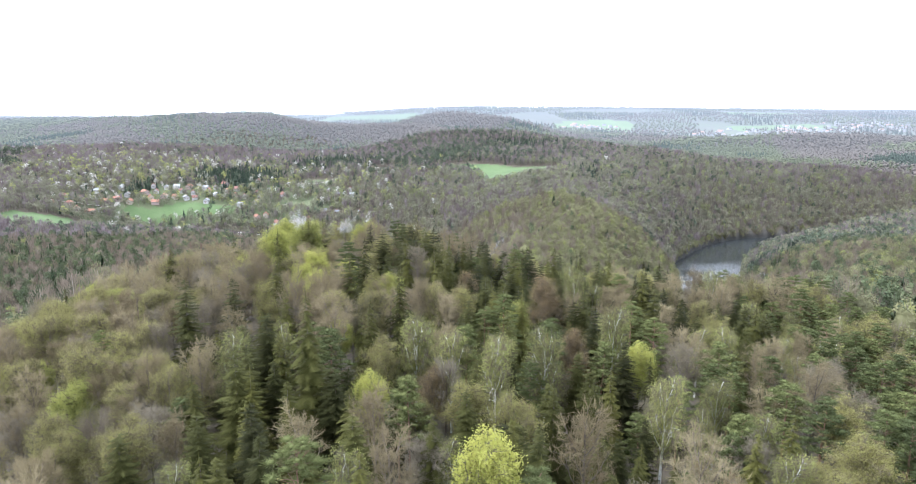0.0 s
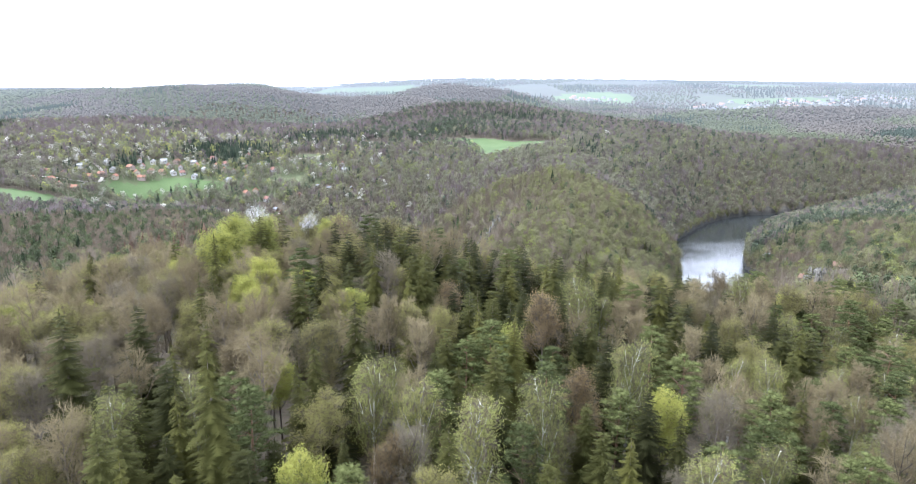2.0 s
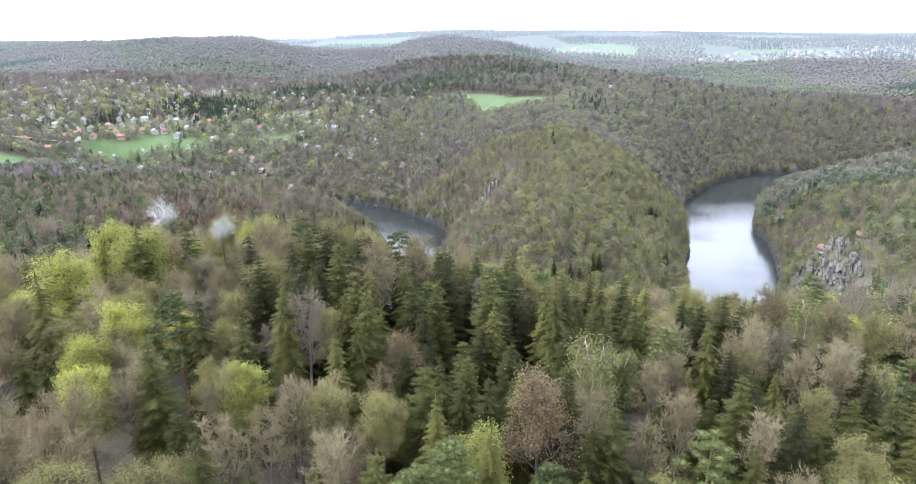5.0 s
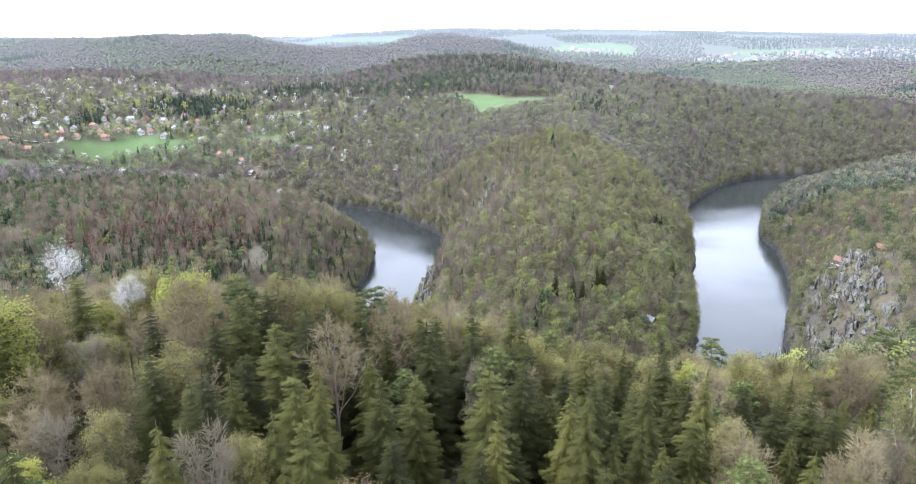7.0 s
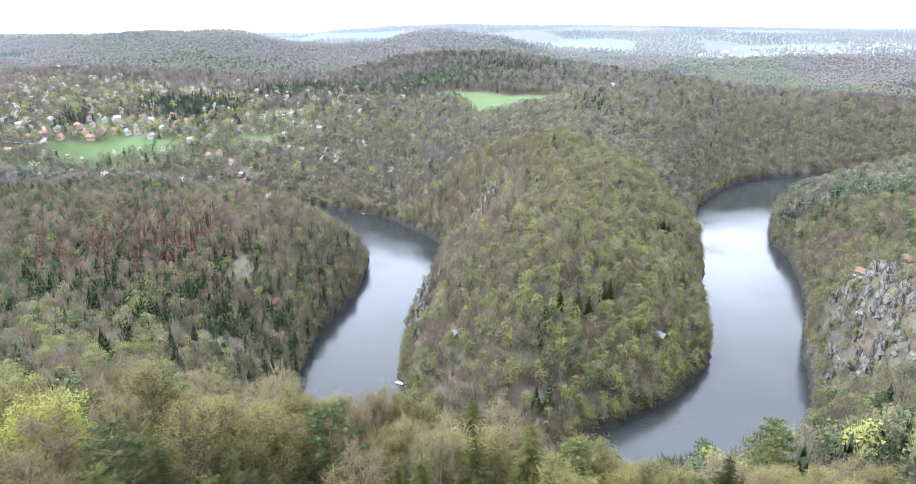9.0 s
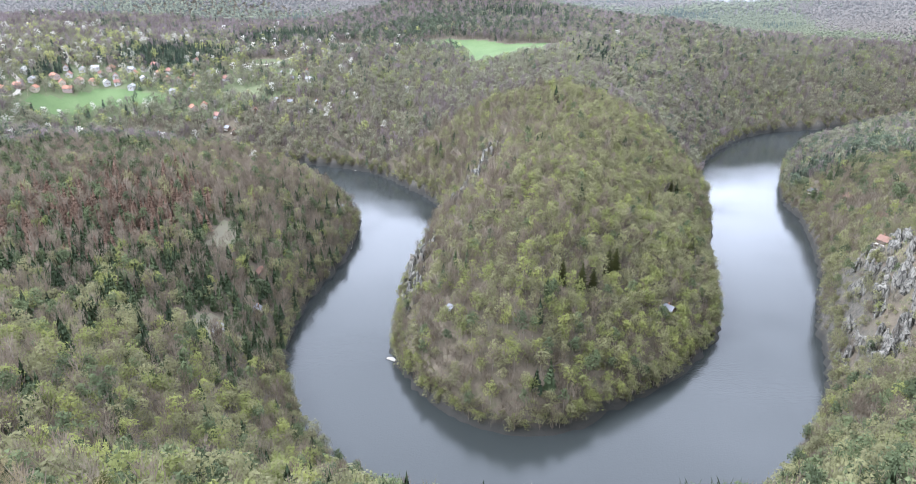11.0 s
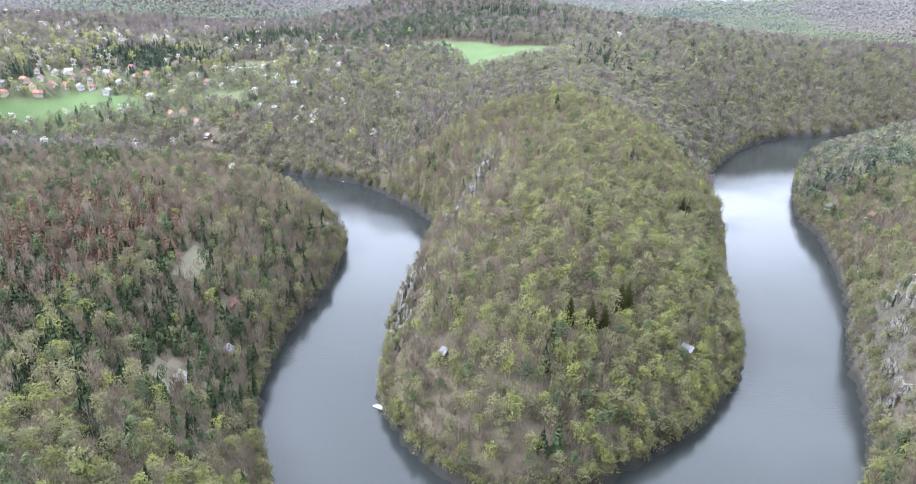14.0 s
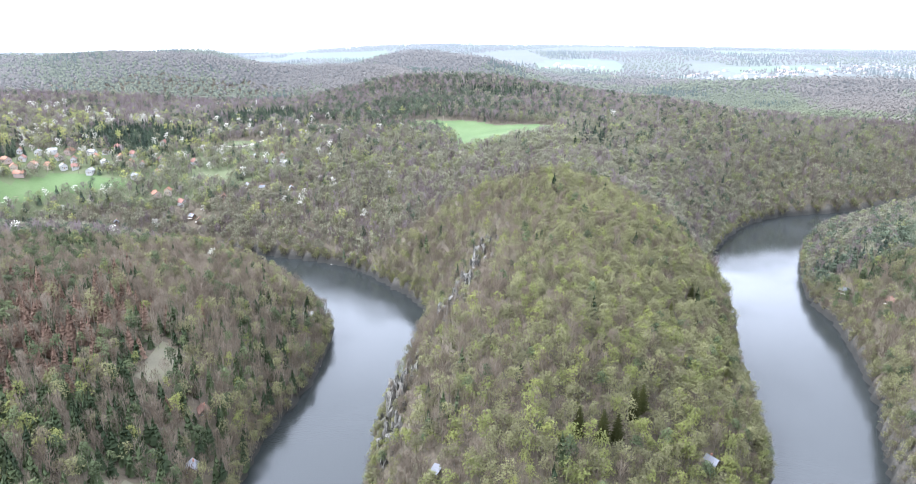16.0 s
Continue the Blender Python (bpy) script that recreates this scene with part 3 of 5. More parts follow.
def conifer(h, r, rng, step=0.82, per=10, teeth=12, bare=0.08, droop=0.3, round_top=0.74):
    """Spruce or fir: whorls of boughs round a straight stem, each with narrow side sprays."""
    trunk = tube([(0, 0, -0.6), (0, 0, h * 0.5), (0, 0, h * 0.97)], [0.013 * h, 0.008 * h, 0.02], 6)
    tri = []
    z = h * bare
    while z < h * 0.985:
        t = z / h
        reach = r * (1 - t) ** round_top * rng.uniform(0.82, 1.1) + 0.12
        n = max(5, int(per * (0.65 + 0.5 * (1 - t))))
        az = 2 * math.pi * (np.arange(n) + rng.uniform(-0.35, 0.35, n)) / n + z * 2.4
        L = (reach * rng.uniform(0.62, 1.15, n))[:, None, None]
        out = np.stack([np.cos(az), np.sin(az), 0 * az], -1)[:, None]
        side = np.stack([-np.sin(az), np.cos(az), 0 * az], -1)[:, None]
        up = np.array((0, 0, 1.0))
        q = np.linspace(0.04, 1, teeth + 1)[None, :, None]
        zz = (z + rng.uniform(-0.3, 0.3, n))[:, None, None]
        sp = out * L * q + up * (zz + 0.06 * L - droop * L * q ** 1.5 + 0.10 * L * q ** 4)
        a, b = sp[:, :-1], sp[:, 1:]
        w = L * 0.46 * (1 - 0.78 * q[:, :-1]) * rng.uniform(0.55, 1.35, (n, teeth, 1)) + 0.08
        for sgn in (1, -1):
            tip = b * 0.5 + a * 0.5 + out * 0.5 * w + side * sgn * w - up * (0.25 * w + rng.uniform(-0.06, 0.16, (n, teeth, 1)))
            tri.append(np.stack([a, b, tip], 2).reshape(-1, 3))
        z += step * (0.75 + 0.5 * (1 - t)) * rng.uniform(0.85, 1.15)
    tri.append(np.array([(0.1, 0, h * 0.96), (-0.1, 0.05, h * 0.96), (0, 0, h * 1.02)]))
    v = np.vstack(tri)
    return trunk, (v, np.arange(len(v)).reshape(-1, 3))


def pine(h, r, rng, clumps=64, tufts=150, size=0.42):
    lean = rng.normal(0, 0.25, 2)
    mid = np.array((lean[0], lean[1], h * 0.55))
    stem = [tube([(0, 0, -0.6), mid, (lean[0] * 1.8, lean[1] * 1.8, h * 0.94)], [0.013 * h, 0.009 * h, 0.03], 6)]
    at = []
    for k in range(clumps):
        t = 0.40 + 0.58 * (k + 0.5) / clumps
        az = k * 2.399 + rng.uniform(-0.4, 0.4)
        prof = math.sin(min(1, (1 - t) * 2.1 + 0.16) * math.pi / 2)
        L = r * prof * rng.uniform(0.35, 1.1)
        c = np.array((lean[0] * 1.6 * t + math.cos(az) * L, lean[1] * 1.6 * t + math.sin(az) * L, h * t + 0.22 * L + rng.uniform(-0.3, 0.4)))
        if k % 3 == 0:
            stem.append(tube([(lean[0] * 1.6 * t, lean[1] * 1.6 * t, h * t - 0.35 * L), c], [0.07, 0.02], 3))
        q = rng.normal(size=(tufts, 3))
        q /= np.linalg.norm(q, axis=1)[:, None]
        q *= rng.uniform(0.45, 1.0, (tufts, 1)) * np.array((1.0, 1.0, 0.55)) * rng.uniform(0.75, 1.25)
        q[:, 2] = np.abs(q[:, 2]) * 0.9 - 0.15
        at.append(c + q)
    root = np.vstack(at)
    hub = np.repeat(np.array([a.mean(0) for a in at]), tufts, axis=0)
    out = root - hub
    out /= np.linalg.norm(out, axis=1)[:, None] + 1e-9
    return join(stem), join([blades(root - out * size * 0.4, root + out * size * 0.5 + np.array((0, 0, 0.1)), 0.075, rng), lumps(np.array([a.mean(0) for a in at]), 0.5, rng, 0.6)])


def broadleaf(h, r, rng, limbs=12, subs=8, twigs=7, fine=9, up=0.8, thick=0.042, bole=0.36, droop=0.0):
    """A leafless tree: bole, limbs, branches and twigs. Gives stem, twigs and the twigs' ends."""
    lean = rng.normal(0, 0.35, 2)
    stem = [tube([(0, 0, -0.6), (lean[0] * 0.4, lean[1] * 0.4, h * 0.4), (lean[0], lean[1], h * 0.86)], [0.013 * h, 0.009 * h, 0.02], 6)]
    a, b, ends = [], [], []
    for k in range(limbs):
        t = bole + (0.80 - bole) * (k + rng.uniform(0, 0.8)) / limbs
        az = k * 2.399 + rng.uniform(-0.5, 0.5)
        base = np.array((lean[0] * t, lean[1] * t, h * t))
        rad = r * (1.15 - 0.85 * abs(t - 0.42) / 0.5) * rng.uniform(0.7, 1.1)
        tip = base + np.array((math.cos(az) * rad, math.sin(az) * rad, min(h * 0.97 - base[2], rad * up + h * 0.13 * rng.uniform(0.6, 1.2))))
        knee = base * 0.5 + tip * 0.5 + np.array((math.cos(az) * 0.12 * rad, math.sin(az) * 0.12 * rad, -0.1 * rad))
        stem.append(tube([base, knee, tip], [0.075, 0.05, 0.015], 3))
        for j in range(subs):
            q = rng.uniform(0.25, 1.0)
            s0 = base + (tip - base) * q + (knee - (base + tip) / 2) * 4 * q * (1 - q)
            d = rng.normal(size=3) * 0.75 + np.array((math.cos(az) * 0.45, math.sin(az) * 0.45, up * 0.75))
            d /= np.linalg.norm(d)
            L = rad * rng.uniform(0.3, 0.6)
            s1 = s0 + d * L
            stem.append(tube([s0, s1], [0.035, 0.012], 3))
            for i in range(twigs):
                w = rng.uniform(0.2, 1.0)
                p0 = s0 + (s1 - s0) * w
                d2 = rng.normal(size=3) * 0.65 + d * 0.6 + np.array((0, 0, up * 0.5 - droop))
                d2 /= np.linalg.norm(d2)
                p1 = p0 + d2 * rng.uniform(0.5, 1.15) * (0.55 + 0.08 * h)* 0.75
                a.append(p0)
                b.append(p1)
                for _ in range(fine):
                    u = rng.uniform(0.25, 0.95)
                    g0 = p0 + (p1 - p0) * u
                    g1 = g0 + (rng.normal(size=3) * 0.45 + d2 * 0.6 - np.array((0, 0, droop))) * rng.uniform(0.35, 0.8)
                    a.append(g0)
                    b.append(g1)
                    ends.append(g1)
                ends.append(p1)
    return join(stem), blades(a, b, thick, rng), np.array(ends)


def leafed(h, r, seed, count, size, **kw):
    """A broadleaf tree with leaf sprays at its twigs."""
    rng = np.random.default_rng(seed)
    stem, tw, ends = broadleaf(h, r, rng, **kw)
    at = ends[rng.integers(0, len(ends), count)] + rng.normal(0, 0.26, (count, 3))
    return stem, tw, leaves(at, size, rng)


def tree_parts(name, pieces):
    """Meshes of one model tree: (part name, verts and faces, material) each."""
    return [(n, mesh_of(name + "_" + n, v, f, [m])) for n, (v, f), m in pieces]


def rng_of(k):
    return np.random.default_rng(k)


def spruce_model(seed, h, r, mat, **kw):
    t, c = conifer(h, r, rng_of(seed), **kw)
    return tree_parts("spruce", [("trunk", t, BARK), ("crown", c, mat)])


def pine_model(seed, h, r):
    t, c = pine(h, r, rng_of(seed))
    return tree_parts("pine", [("trunk", t, PINEBARK), ("crown", c, PINE)])


def bare_model(seed, h, r, mat, **kw):
    s, tw, _ = broadleaf(h, r, rng_of(seed), **kw)
    return tree_parts("bare", [("trunk", s, BARK), ("crown", tw, mat)])


def leaf_model(seed, h, r, mat, count, size, bark=BARK, **kw):
    s, tw, lf = leafed(h, r, seed, count, size, **kw)
    v, f = join([tw, lf])
    me = mesh_of("leafed_crown", v, f, [TWIG_DARK, mat], np.r_[np.zeros(len(tw[1])), np.ones(len(lf[1]))])
    return tree_parts("leafed", [("trunk", s, bark)]) + [("crown", me)]


KINDS = {
    "spruce_tree": ("dark green spruce with drooping branches among the forest trees", "spruce", [spruce_model(11, 20, 4.2, NEEDLE, droop=0.42), spruce_model(12, 21, 4.4, NEEDLE, droop=0.5), spruce_model(13, 18, 3.9, NEEDLE, droop=0.35)]),
    "fir_tree": ("dense dark green fir with broad layered crown in the forest", "fir", [spruce_model(15, 19, 4.4, FIR, droop=0.1, per=12, round_top=0.55), spruce_model(16, 18, 4.1, FIR, droop=0.16, per=12, round_top=0.5), spruce_model(17, 20, 4.5, FIR, droop=0.2, per=12, round_top=0.62)]),
    "pine_tree": ("blue-green pine with tufted crown and reddish trunk on hillside", "pine", [pine_model(21, 19, 3.1), pine_model(22, 17, 2.8), pine_model(23, 20, 3.4)]),
    "beech_tree": ("bare brown-twigged broadleaf tree, leafless in early spring forest", "broadleaf tree", [bare_model(31, 19, 2.7, TWIG, up=1.1), bare_model(32, 18, 2.3, TWIG, up=1.4), bare_model(33, 20, 2.9, TWIG, up=1.0), bare_model(34, 19, 2.1, TWIG, up=1.6, bole=0.42)]),
    "ash_tree": ("bare pale grey broadleaf tree with fanning bright twigs", "broadleaf tree", [bare_model(41, 17, 2.7, GREYTWIG, up=1.1, thick=0.04), bare_model(42, 16, 2.5, GREYTWIG, thick=0.04)]),
    "hornbeam_tree": ("budding broadleaf tree with thin olive-yellow spring leaves", "broadleaf tree", [leaf_model(51, 17, 2.5, BUD, 22000, 0.13, up=1.1), leaf_model(52, 18, 2.8, BUD, 22000, 0.13), leaf_model(53, 18, 2.2, BUD, 14000, 0.12, up=1.4)]),
    "maple_tree": ("broadleaf tree in bright yellow-green new leaf", "broadleaf tree", [leaf_model(61, 17, 2.2, FRESH, 30000, 0.16), leaf_model(62, 15, 2.1, FRESH, 28000, 0.16)]),
    "birch_tree": ("slender white-barked birch with hanging pale green leaves", "birch", [leaf_model(71, 19, 1.8, PALE, 17000, 0.12, BIRCHBARK, droop=0.9, bole=0.25, up=1.4), leaf_model(72, 17, 1.6, PALE, 16000, 0.12, BIRCHBARK, droop=0.9, bole=0.25, up=1.4)]),
    "oak_tree": ("oak still holding dry rust-brown leaves among conifers", "oak", [leaf_model(81, 16, 2.2, RUST, 12000, 0.14)]),
    "cherry_tree": ("wild cherry tree covered in white spring blossom", "cherry", [leaf_model(91, 26, 2.6, WHITE, 5200, 0.095, limbs=9, subs=4, twigs=3, fine=7, up=0.05, bole=0.82)]),
}
made_of = {k: 0 for k in KINDS}


def plant(kind, x, y, z, size, turn, variant):
    """One tree at its base: an empty with trunk and crown."""
    label, cat, models = KINDS[kind]
    base = new(kind)
    base.empty_display_size = 0.5
    base.location, base.rotation_euler, base.scale = (x, y, z), (0, 0, turn), (size, size, size)
    for n, me in models[variant % len(models)]:
        p = new(n, me)
        p.parent = base
    tagged(base, label, cat, "trees of the near hill")
    made_of[kind] += 1


def scatter(lo_x, hi_x, lo_y, hi_y, step, seed):
    """Places on a jittered grid."""
    r = rng_of(seed)
    x, y = np.meshgrid(np.arange(lo_x, hi_x, step), np.arange(lo_y, hi_y, step))
    x, y = x.ravel() + r.uniform(-0.48, 0.48, x.size) * step, y.ravel() + r.uniform(-0.48, 0.48, x.size) * step
    return x, y, r


def pick(r, weights):
    names = list(weights)
    w = np.array([weights[n] for n in names], float)
    return names[r.choice(len(names), p=w / w.sum())]


# Trees that stand out on the near hill: x, y, height of the tip
MARKED = {
    "cherry_tree": [(-53, 194, 188.8), (-36, 181, 189.8)],
    "spruce_tree": [(-41, 135, 192), (-13.5, 115, 193), (-24, 91, 194.5), (25, 160, 183)],
    "fir_tree": [(-42, 180, 191.5), (-47, 104, 193), (-43, 114, 190.5), (-27, 168.6, 190), (43, 154.7, 180), (-19.5, 174.5, 190.5), (-41.7, 163.5, 192), (-13, 167, 190.5),
                 (-22.5, 158.8, 191), (-9, 158.8, 190), (8.5, 195, 179), (28.4, 196.4, 173), (-17.5, 179, 190), (-2, 185.6, 184.5), (14, 169.5, 185), (2, 166, 184.5), (3, 176, 184), (20, 178, 180), (0.7, 155.3, 185), (-21, 170.5, 188), (-6.3, 151.5, 188), (-32, 88, 189)],
    "pine_tree": [(80, 158, 177), (-6.7, 192.7, 182.5), (35, 157, 180), (49, 192, 171), (68, 197, 168), (60, 231, 155), (71, 135, 177), (86, 127, 175)],
    "birch_tree": [(-10, 106, 189), (3, 97, 187), (11.5, 104, 185.5), (25, 117, 185), (38.5, 101, 180.5), (22, 143, 186), (-4, 104, 187), (27.8, 153.4, 179), (28, 93.6, 182)],
    "hornbeam_tree": [(-33.7, 148.9, 185), (-24.6, 150.6, 184), (-45.5, 147, 185), (-38, 157, 187), (-39, 189, 187)],
    "maple_tree": [(1.4, 67, 186), (-46.5, 153, 191.5), (-42, 166, 193), (-31, 186, 189), (-50, 172, 190), (-38, 140, 188)],
    "oak_tree": [(14.7, 135, 186), (-1.7, 150, 183)],
    "beech_tree": [(-12.6, 78.6, 188), (-23, 104, 192), (-67, 113, 184), (-46, 88, 188), (-19, 162, 186), (26, 72, 185), (13, 75, 187), (-30, 175, 189), (-36, 163, 187), (54, 181, 173), (-10, 70, 185), (-30, 165, 186)],
    "ash_tree": [(-13.5, 148, 189), (57, 94.5, 179), (58, 108, 178), (-19.4, 152, 183), (58, 170.5, 174)],
}
TIP = {"cherry_tree": 25.3, "spruce_tree": 20, "fir_tree": 19, "pine_tree": 18.5, "birch_tree": 18, "maple_tree": 16, "oak_tree": 16, "hornbeam_tree": 17, "beech_tree": 19, "ash_tree": 16.5}


def tallness(y):
    """Taller trees towards the crest over the river."""
    return 1 + 0.08 * min(1, max(0, (y - 135) / 40))


near_taken = []
rt = rng_of(5)
for kind, spots in MARKED.items():
    for x, y, top in spots:
        z = float(ground(np.array([x]), np.array([y]))[0])
        plant(kind, x, y, z, (top - z) / TIP[kind], rt.uniform(0, 6.28), int(rt.integers(0, 9)))
        near_taken.append((x, y))
near_taken = np.array(near_taken, float)
# lone dark spruces on the headland and its east slope
LONE_FIRS = [(67, 514), (79, 516), (86, 517), (98, 533), (104, 540), (166, 585), (171, 596), (150, 640), (182, 690)]
for x, y in LONE_FIRS:
    plant("fir_tree", x, y, float(ground(np.array([x]), np.array([y]))[0]), rt.uniform(0.85, 1.0), rt.uniform(0, 6.28), int(rt.integers(0, 9)))

NEAR_X, NEAR_Y = (-112, 112), (44, 226)
px, py, rp = scatter(*NEAR_X, *NEAR_Y, 5.2, 77)
pz = ground(px, py)
patchy = waves(px, py, 26, 21, 2)
order = np.argsort(np.abs(px) * 1.3 + py * 0.35)
LEFT_OVER = []
for i in order:
    x, y = px[i], py[i]
    if np.hypot(near_taken[:, 0] - x, near_taken[:, 1] - y).min() < 3.0:
        continue
    s = x + 0.12 * (y - 130) + 14 * patchy[i]
    if y > 190 + 5 * patchy[i]:
        w = {"hornbeam_tree": 40, "maple_tree": 9, "beech_tree": 26, "fir_tree": 9, "pine_tree": 9, "spruce_tree": 3, "ash_tree": 4}
    elif s < (-15 if y > 115 else -40):
        w = {"beech_tree": 46, "ash_tree": 16, "hornbeam_tree": 44, "maple_tree": 5 + (14 if y > 140 else 0), "spruce_tree": 3, "fir_tree": 4, "pine_tree": 2}
    elif s < (-4 if y > 132 else 24):
        w = {"spruce_tree": 24, "fir_tree": 34, "beech_tree": 24, "hornbeam_tree": 11, "birch_tree": 3, "pine_tree": 5, "maple_tree": 2, "oak_tree": 0.6, "ash_tree": 2} if y > 132 else {"spruce_tree": 26, "fir_tree": 36, "beech_tree": 10, "hornbeam_tree": 7, "birch_tree": 9, "pine_tree": 14, "maple_tree": 3, "oak_tree": 3, "ash_tree": 2}
    elif y > 132 and s < 66:
        w = {"fir_tree": 46, "spruce_tree": 34, "pine_tree": 3, "beech_tree": 10, "hornbeam_tree": 3, "birch_tree": 1.5, "ash_tree": 0.6}
    else:
        w = {"pine_tree": 34, "birch_tree": 16, "ash_tree": 10, "beech_tree": 20, "spruce_tree": 9, "fir_tree": 6, "hornbeam_tree": 12, "oak_tree": 0.5}
    kind = pick(rp, w)
    if made_of[kind] < 300:
        plant(kind, x, y, pz[i] - 0.1, rp.uniform(0.66, 1.0) * tallness(y), rp.uniform(0, 6.28), int(rp.integers(0, 9)))
    else:
        LEFT_OVER.append((x, y, kind))


# ---- woods beyond: joined trees of fewer branches ----
def small_conifer(h, r, rng, rows=7, per=7):
    v, f = [], []
    for i in range(rows):
        t = 0.1 + 0.9 * i / rows
        L0 = r * (1 - t) ** 0.85 + 0.15
        for k in range(per if i < rows - 2 else 4):
            az = 2 * math.pi * (k + rng.uniform(-0.3, 0.3)) / per + i
            L = L0 * rng.uniform(0.7, 1.2)
            o = np.array((math.cos(az), math.sin(az), 0))
            s = np.array((-o[1], o[0], 0)) * L * 0.55
            top = np.array((0, 0, h * (t + 1.15 * (1 - t) / rows + 0.06)))
            tip = o * L + np.array((0, 0, h * t - 0.2 * L))
            m = len(v)
            v += [top, tip * 0.85 + s, tip * 0.85 - s - np.array((0, 0, 0.1)), tip + o * 0.2 * L - np.array((0, 0, 0.1 * L))]
            f += [(m, m + 1, m + 2), (m + 1, m + 3, m + 2)]
    return np.array(v), np.array(f)


def mass(at, size, rng, sides=7, rings=3, tall=1.0):
    """A closed uneven mass of foliage with a broad top."""
    t = np.arange(sides) * 2 * math.pi / sides
    v = [(0, 0, 1.0 + rng.uniform(-0.1, 0.15))]
    for k in range(rings):
        el = math.pi * (0.5 - (k + 1) / (rings + 1)) * 1.05
        jut = rng.uniform(0.8, 1.2, sides)
        v += [(math.cos(el) * j * math.cos(a + 0.4 * k), math.cos(el) * j * math.sin(a + 0.4 * k), math.sin(el) * (0.9 + 0.2 * (j - 1))) for a, j in zip(t, jut)]
    v.append((0, 0, -0.85))
    f = [(0, 1 + i, 1 + (i + 1) % sides) for i in range(sides)]
    for k in range(rings - 1):
        a, b = 1 + k * sides, 1 + (k + 1) * sides
        for i in range(sides):
            j = (i + 1) % sides
            f += [(a + i, b + i, b + j), (a + i, b + j, a + j)]
    a, last = 1 + (rings - 1) * sides, 1 + rings * sides
    f += [(last, a + (i + 1) % sides, a + i) for i in range(sides)]
    return np.array(v) * np.array((size, size, size * tall)) + np.asarray(at), np.array(f)


def small_crown(h, r, rng, count, size, base=0.32, lobes=5, level=0.5):
    """Leaf sprays filling a crown of a few uneven lobes, denser towards the outside; level: how far they lie flat."""
    c, half = (1 + base) / 2 * h, h * (1 - base) / 2
    k = np.arange(lobes)
    az = k * 2.4 + rng.uniform(0, 6)
    zz = np.linspace(-0.42, 0.5, lobes)
    rad = np.linspace(0.52, 0.18, lobes)
    big = np.linspace(0.6, 0.5, lobes) * rng.uniform(0.8, 1.2, lobes)
    mid = np.stack([np.cos(az) * rad * r, np.sin(az) * rad * r, c + zz * half], 1)
    q = rng.normal(size=(count, 3))
    q /= np.linalg.norm(q, axis=1)[:, None]
    q[:, 2] = np.abs(q[:, 2]) * 1.15 - 0.3
    w = rng.integers(0, lobes, count)
    deep = rng.uniform(0.15, 1, (count, 1)) ** 0.5 * rng.uniform(0.9, 1.12, (count, 1))
    at = mid[w] + q * (big[w] * r)[:, None] * np.array((1, 1, half / r * 0.8)) * deep
    return leaves(at, size, rng, facing=(1.1 - level) * q + np.array((0, 0, level)) + rng.normal(0, 0.35, q.shape) * (1.2 - level))


def small_bare(h, r, rng, branches=8, twigs=90, width=0.2, base=0.35, long=2.0):
    """Upright branches and a broom of twigs round a stem."""
    az = np.arange(branches) * 2.4 + rng.uniform(0, 6)
    t = base + 0.35 * rng.uniform(size=branches)
    out = r * rng.uniform(0.35, 0.85, branches)
    a = np.stack([0 * az, 0 * az, h * t], 1)
    b = np.stack([np.cos(az) * out, np.sin(az) * out, h * np.minimum(0.98, t + rng.uniform(0.25, 0.5, branches))], 1)
    az = rng.uniform(0, 6.28, twigs)
    zz = rng.uniform(base, 0.9, twigs)
    q = np.sqrt(rng.uniform(0.03, 1, twigs)) * np.clip(1.25 - 1.1 * np.abs(zz - 0.58) / 0.4, 0.25, 1) * r
    p = np.stack([np.cos(az) * q, np.sin(az) * q, h * zz], 1)
    way = np.stack([np.cos(az) * 0.4, np.sin(az) * 0.4, 1.0 + 0 * az], 1) * rng.uniform(0.5, 1.1, (twigs, 1)) * long + rng.normal(0, 0.18 * long, (twigs, 3))
    return blades(np.vstack([a, p - 0.3 * way]), np.vstack([b, p + 0.7 * way]), width, rng)


def stem_of(h, width=0.16):
    return tube([(0, 0, -1), (0, 0, h * 0.88)], [width, 0.05], 3)


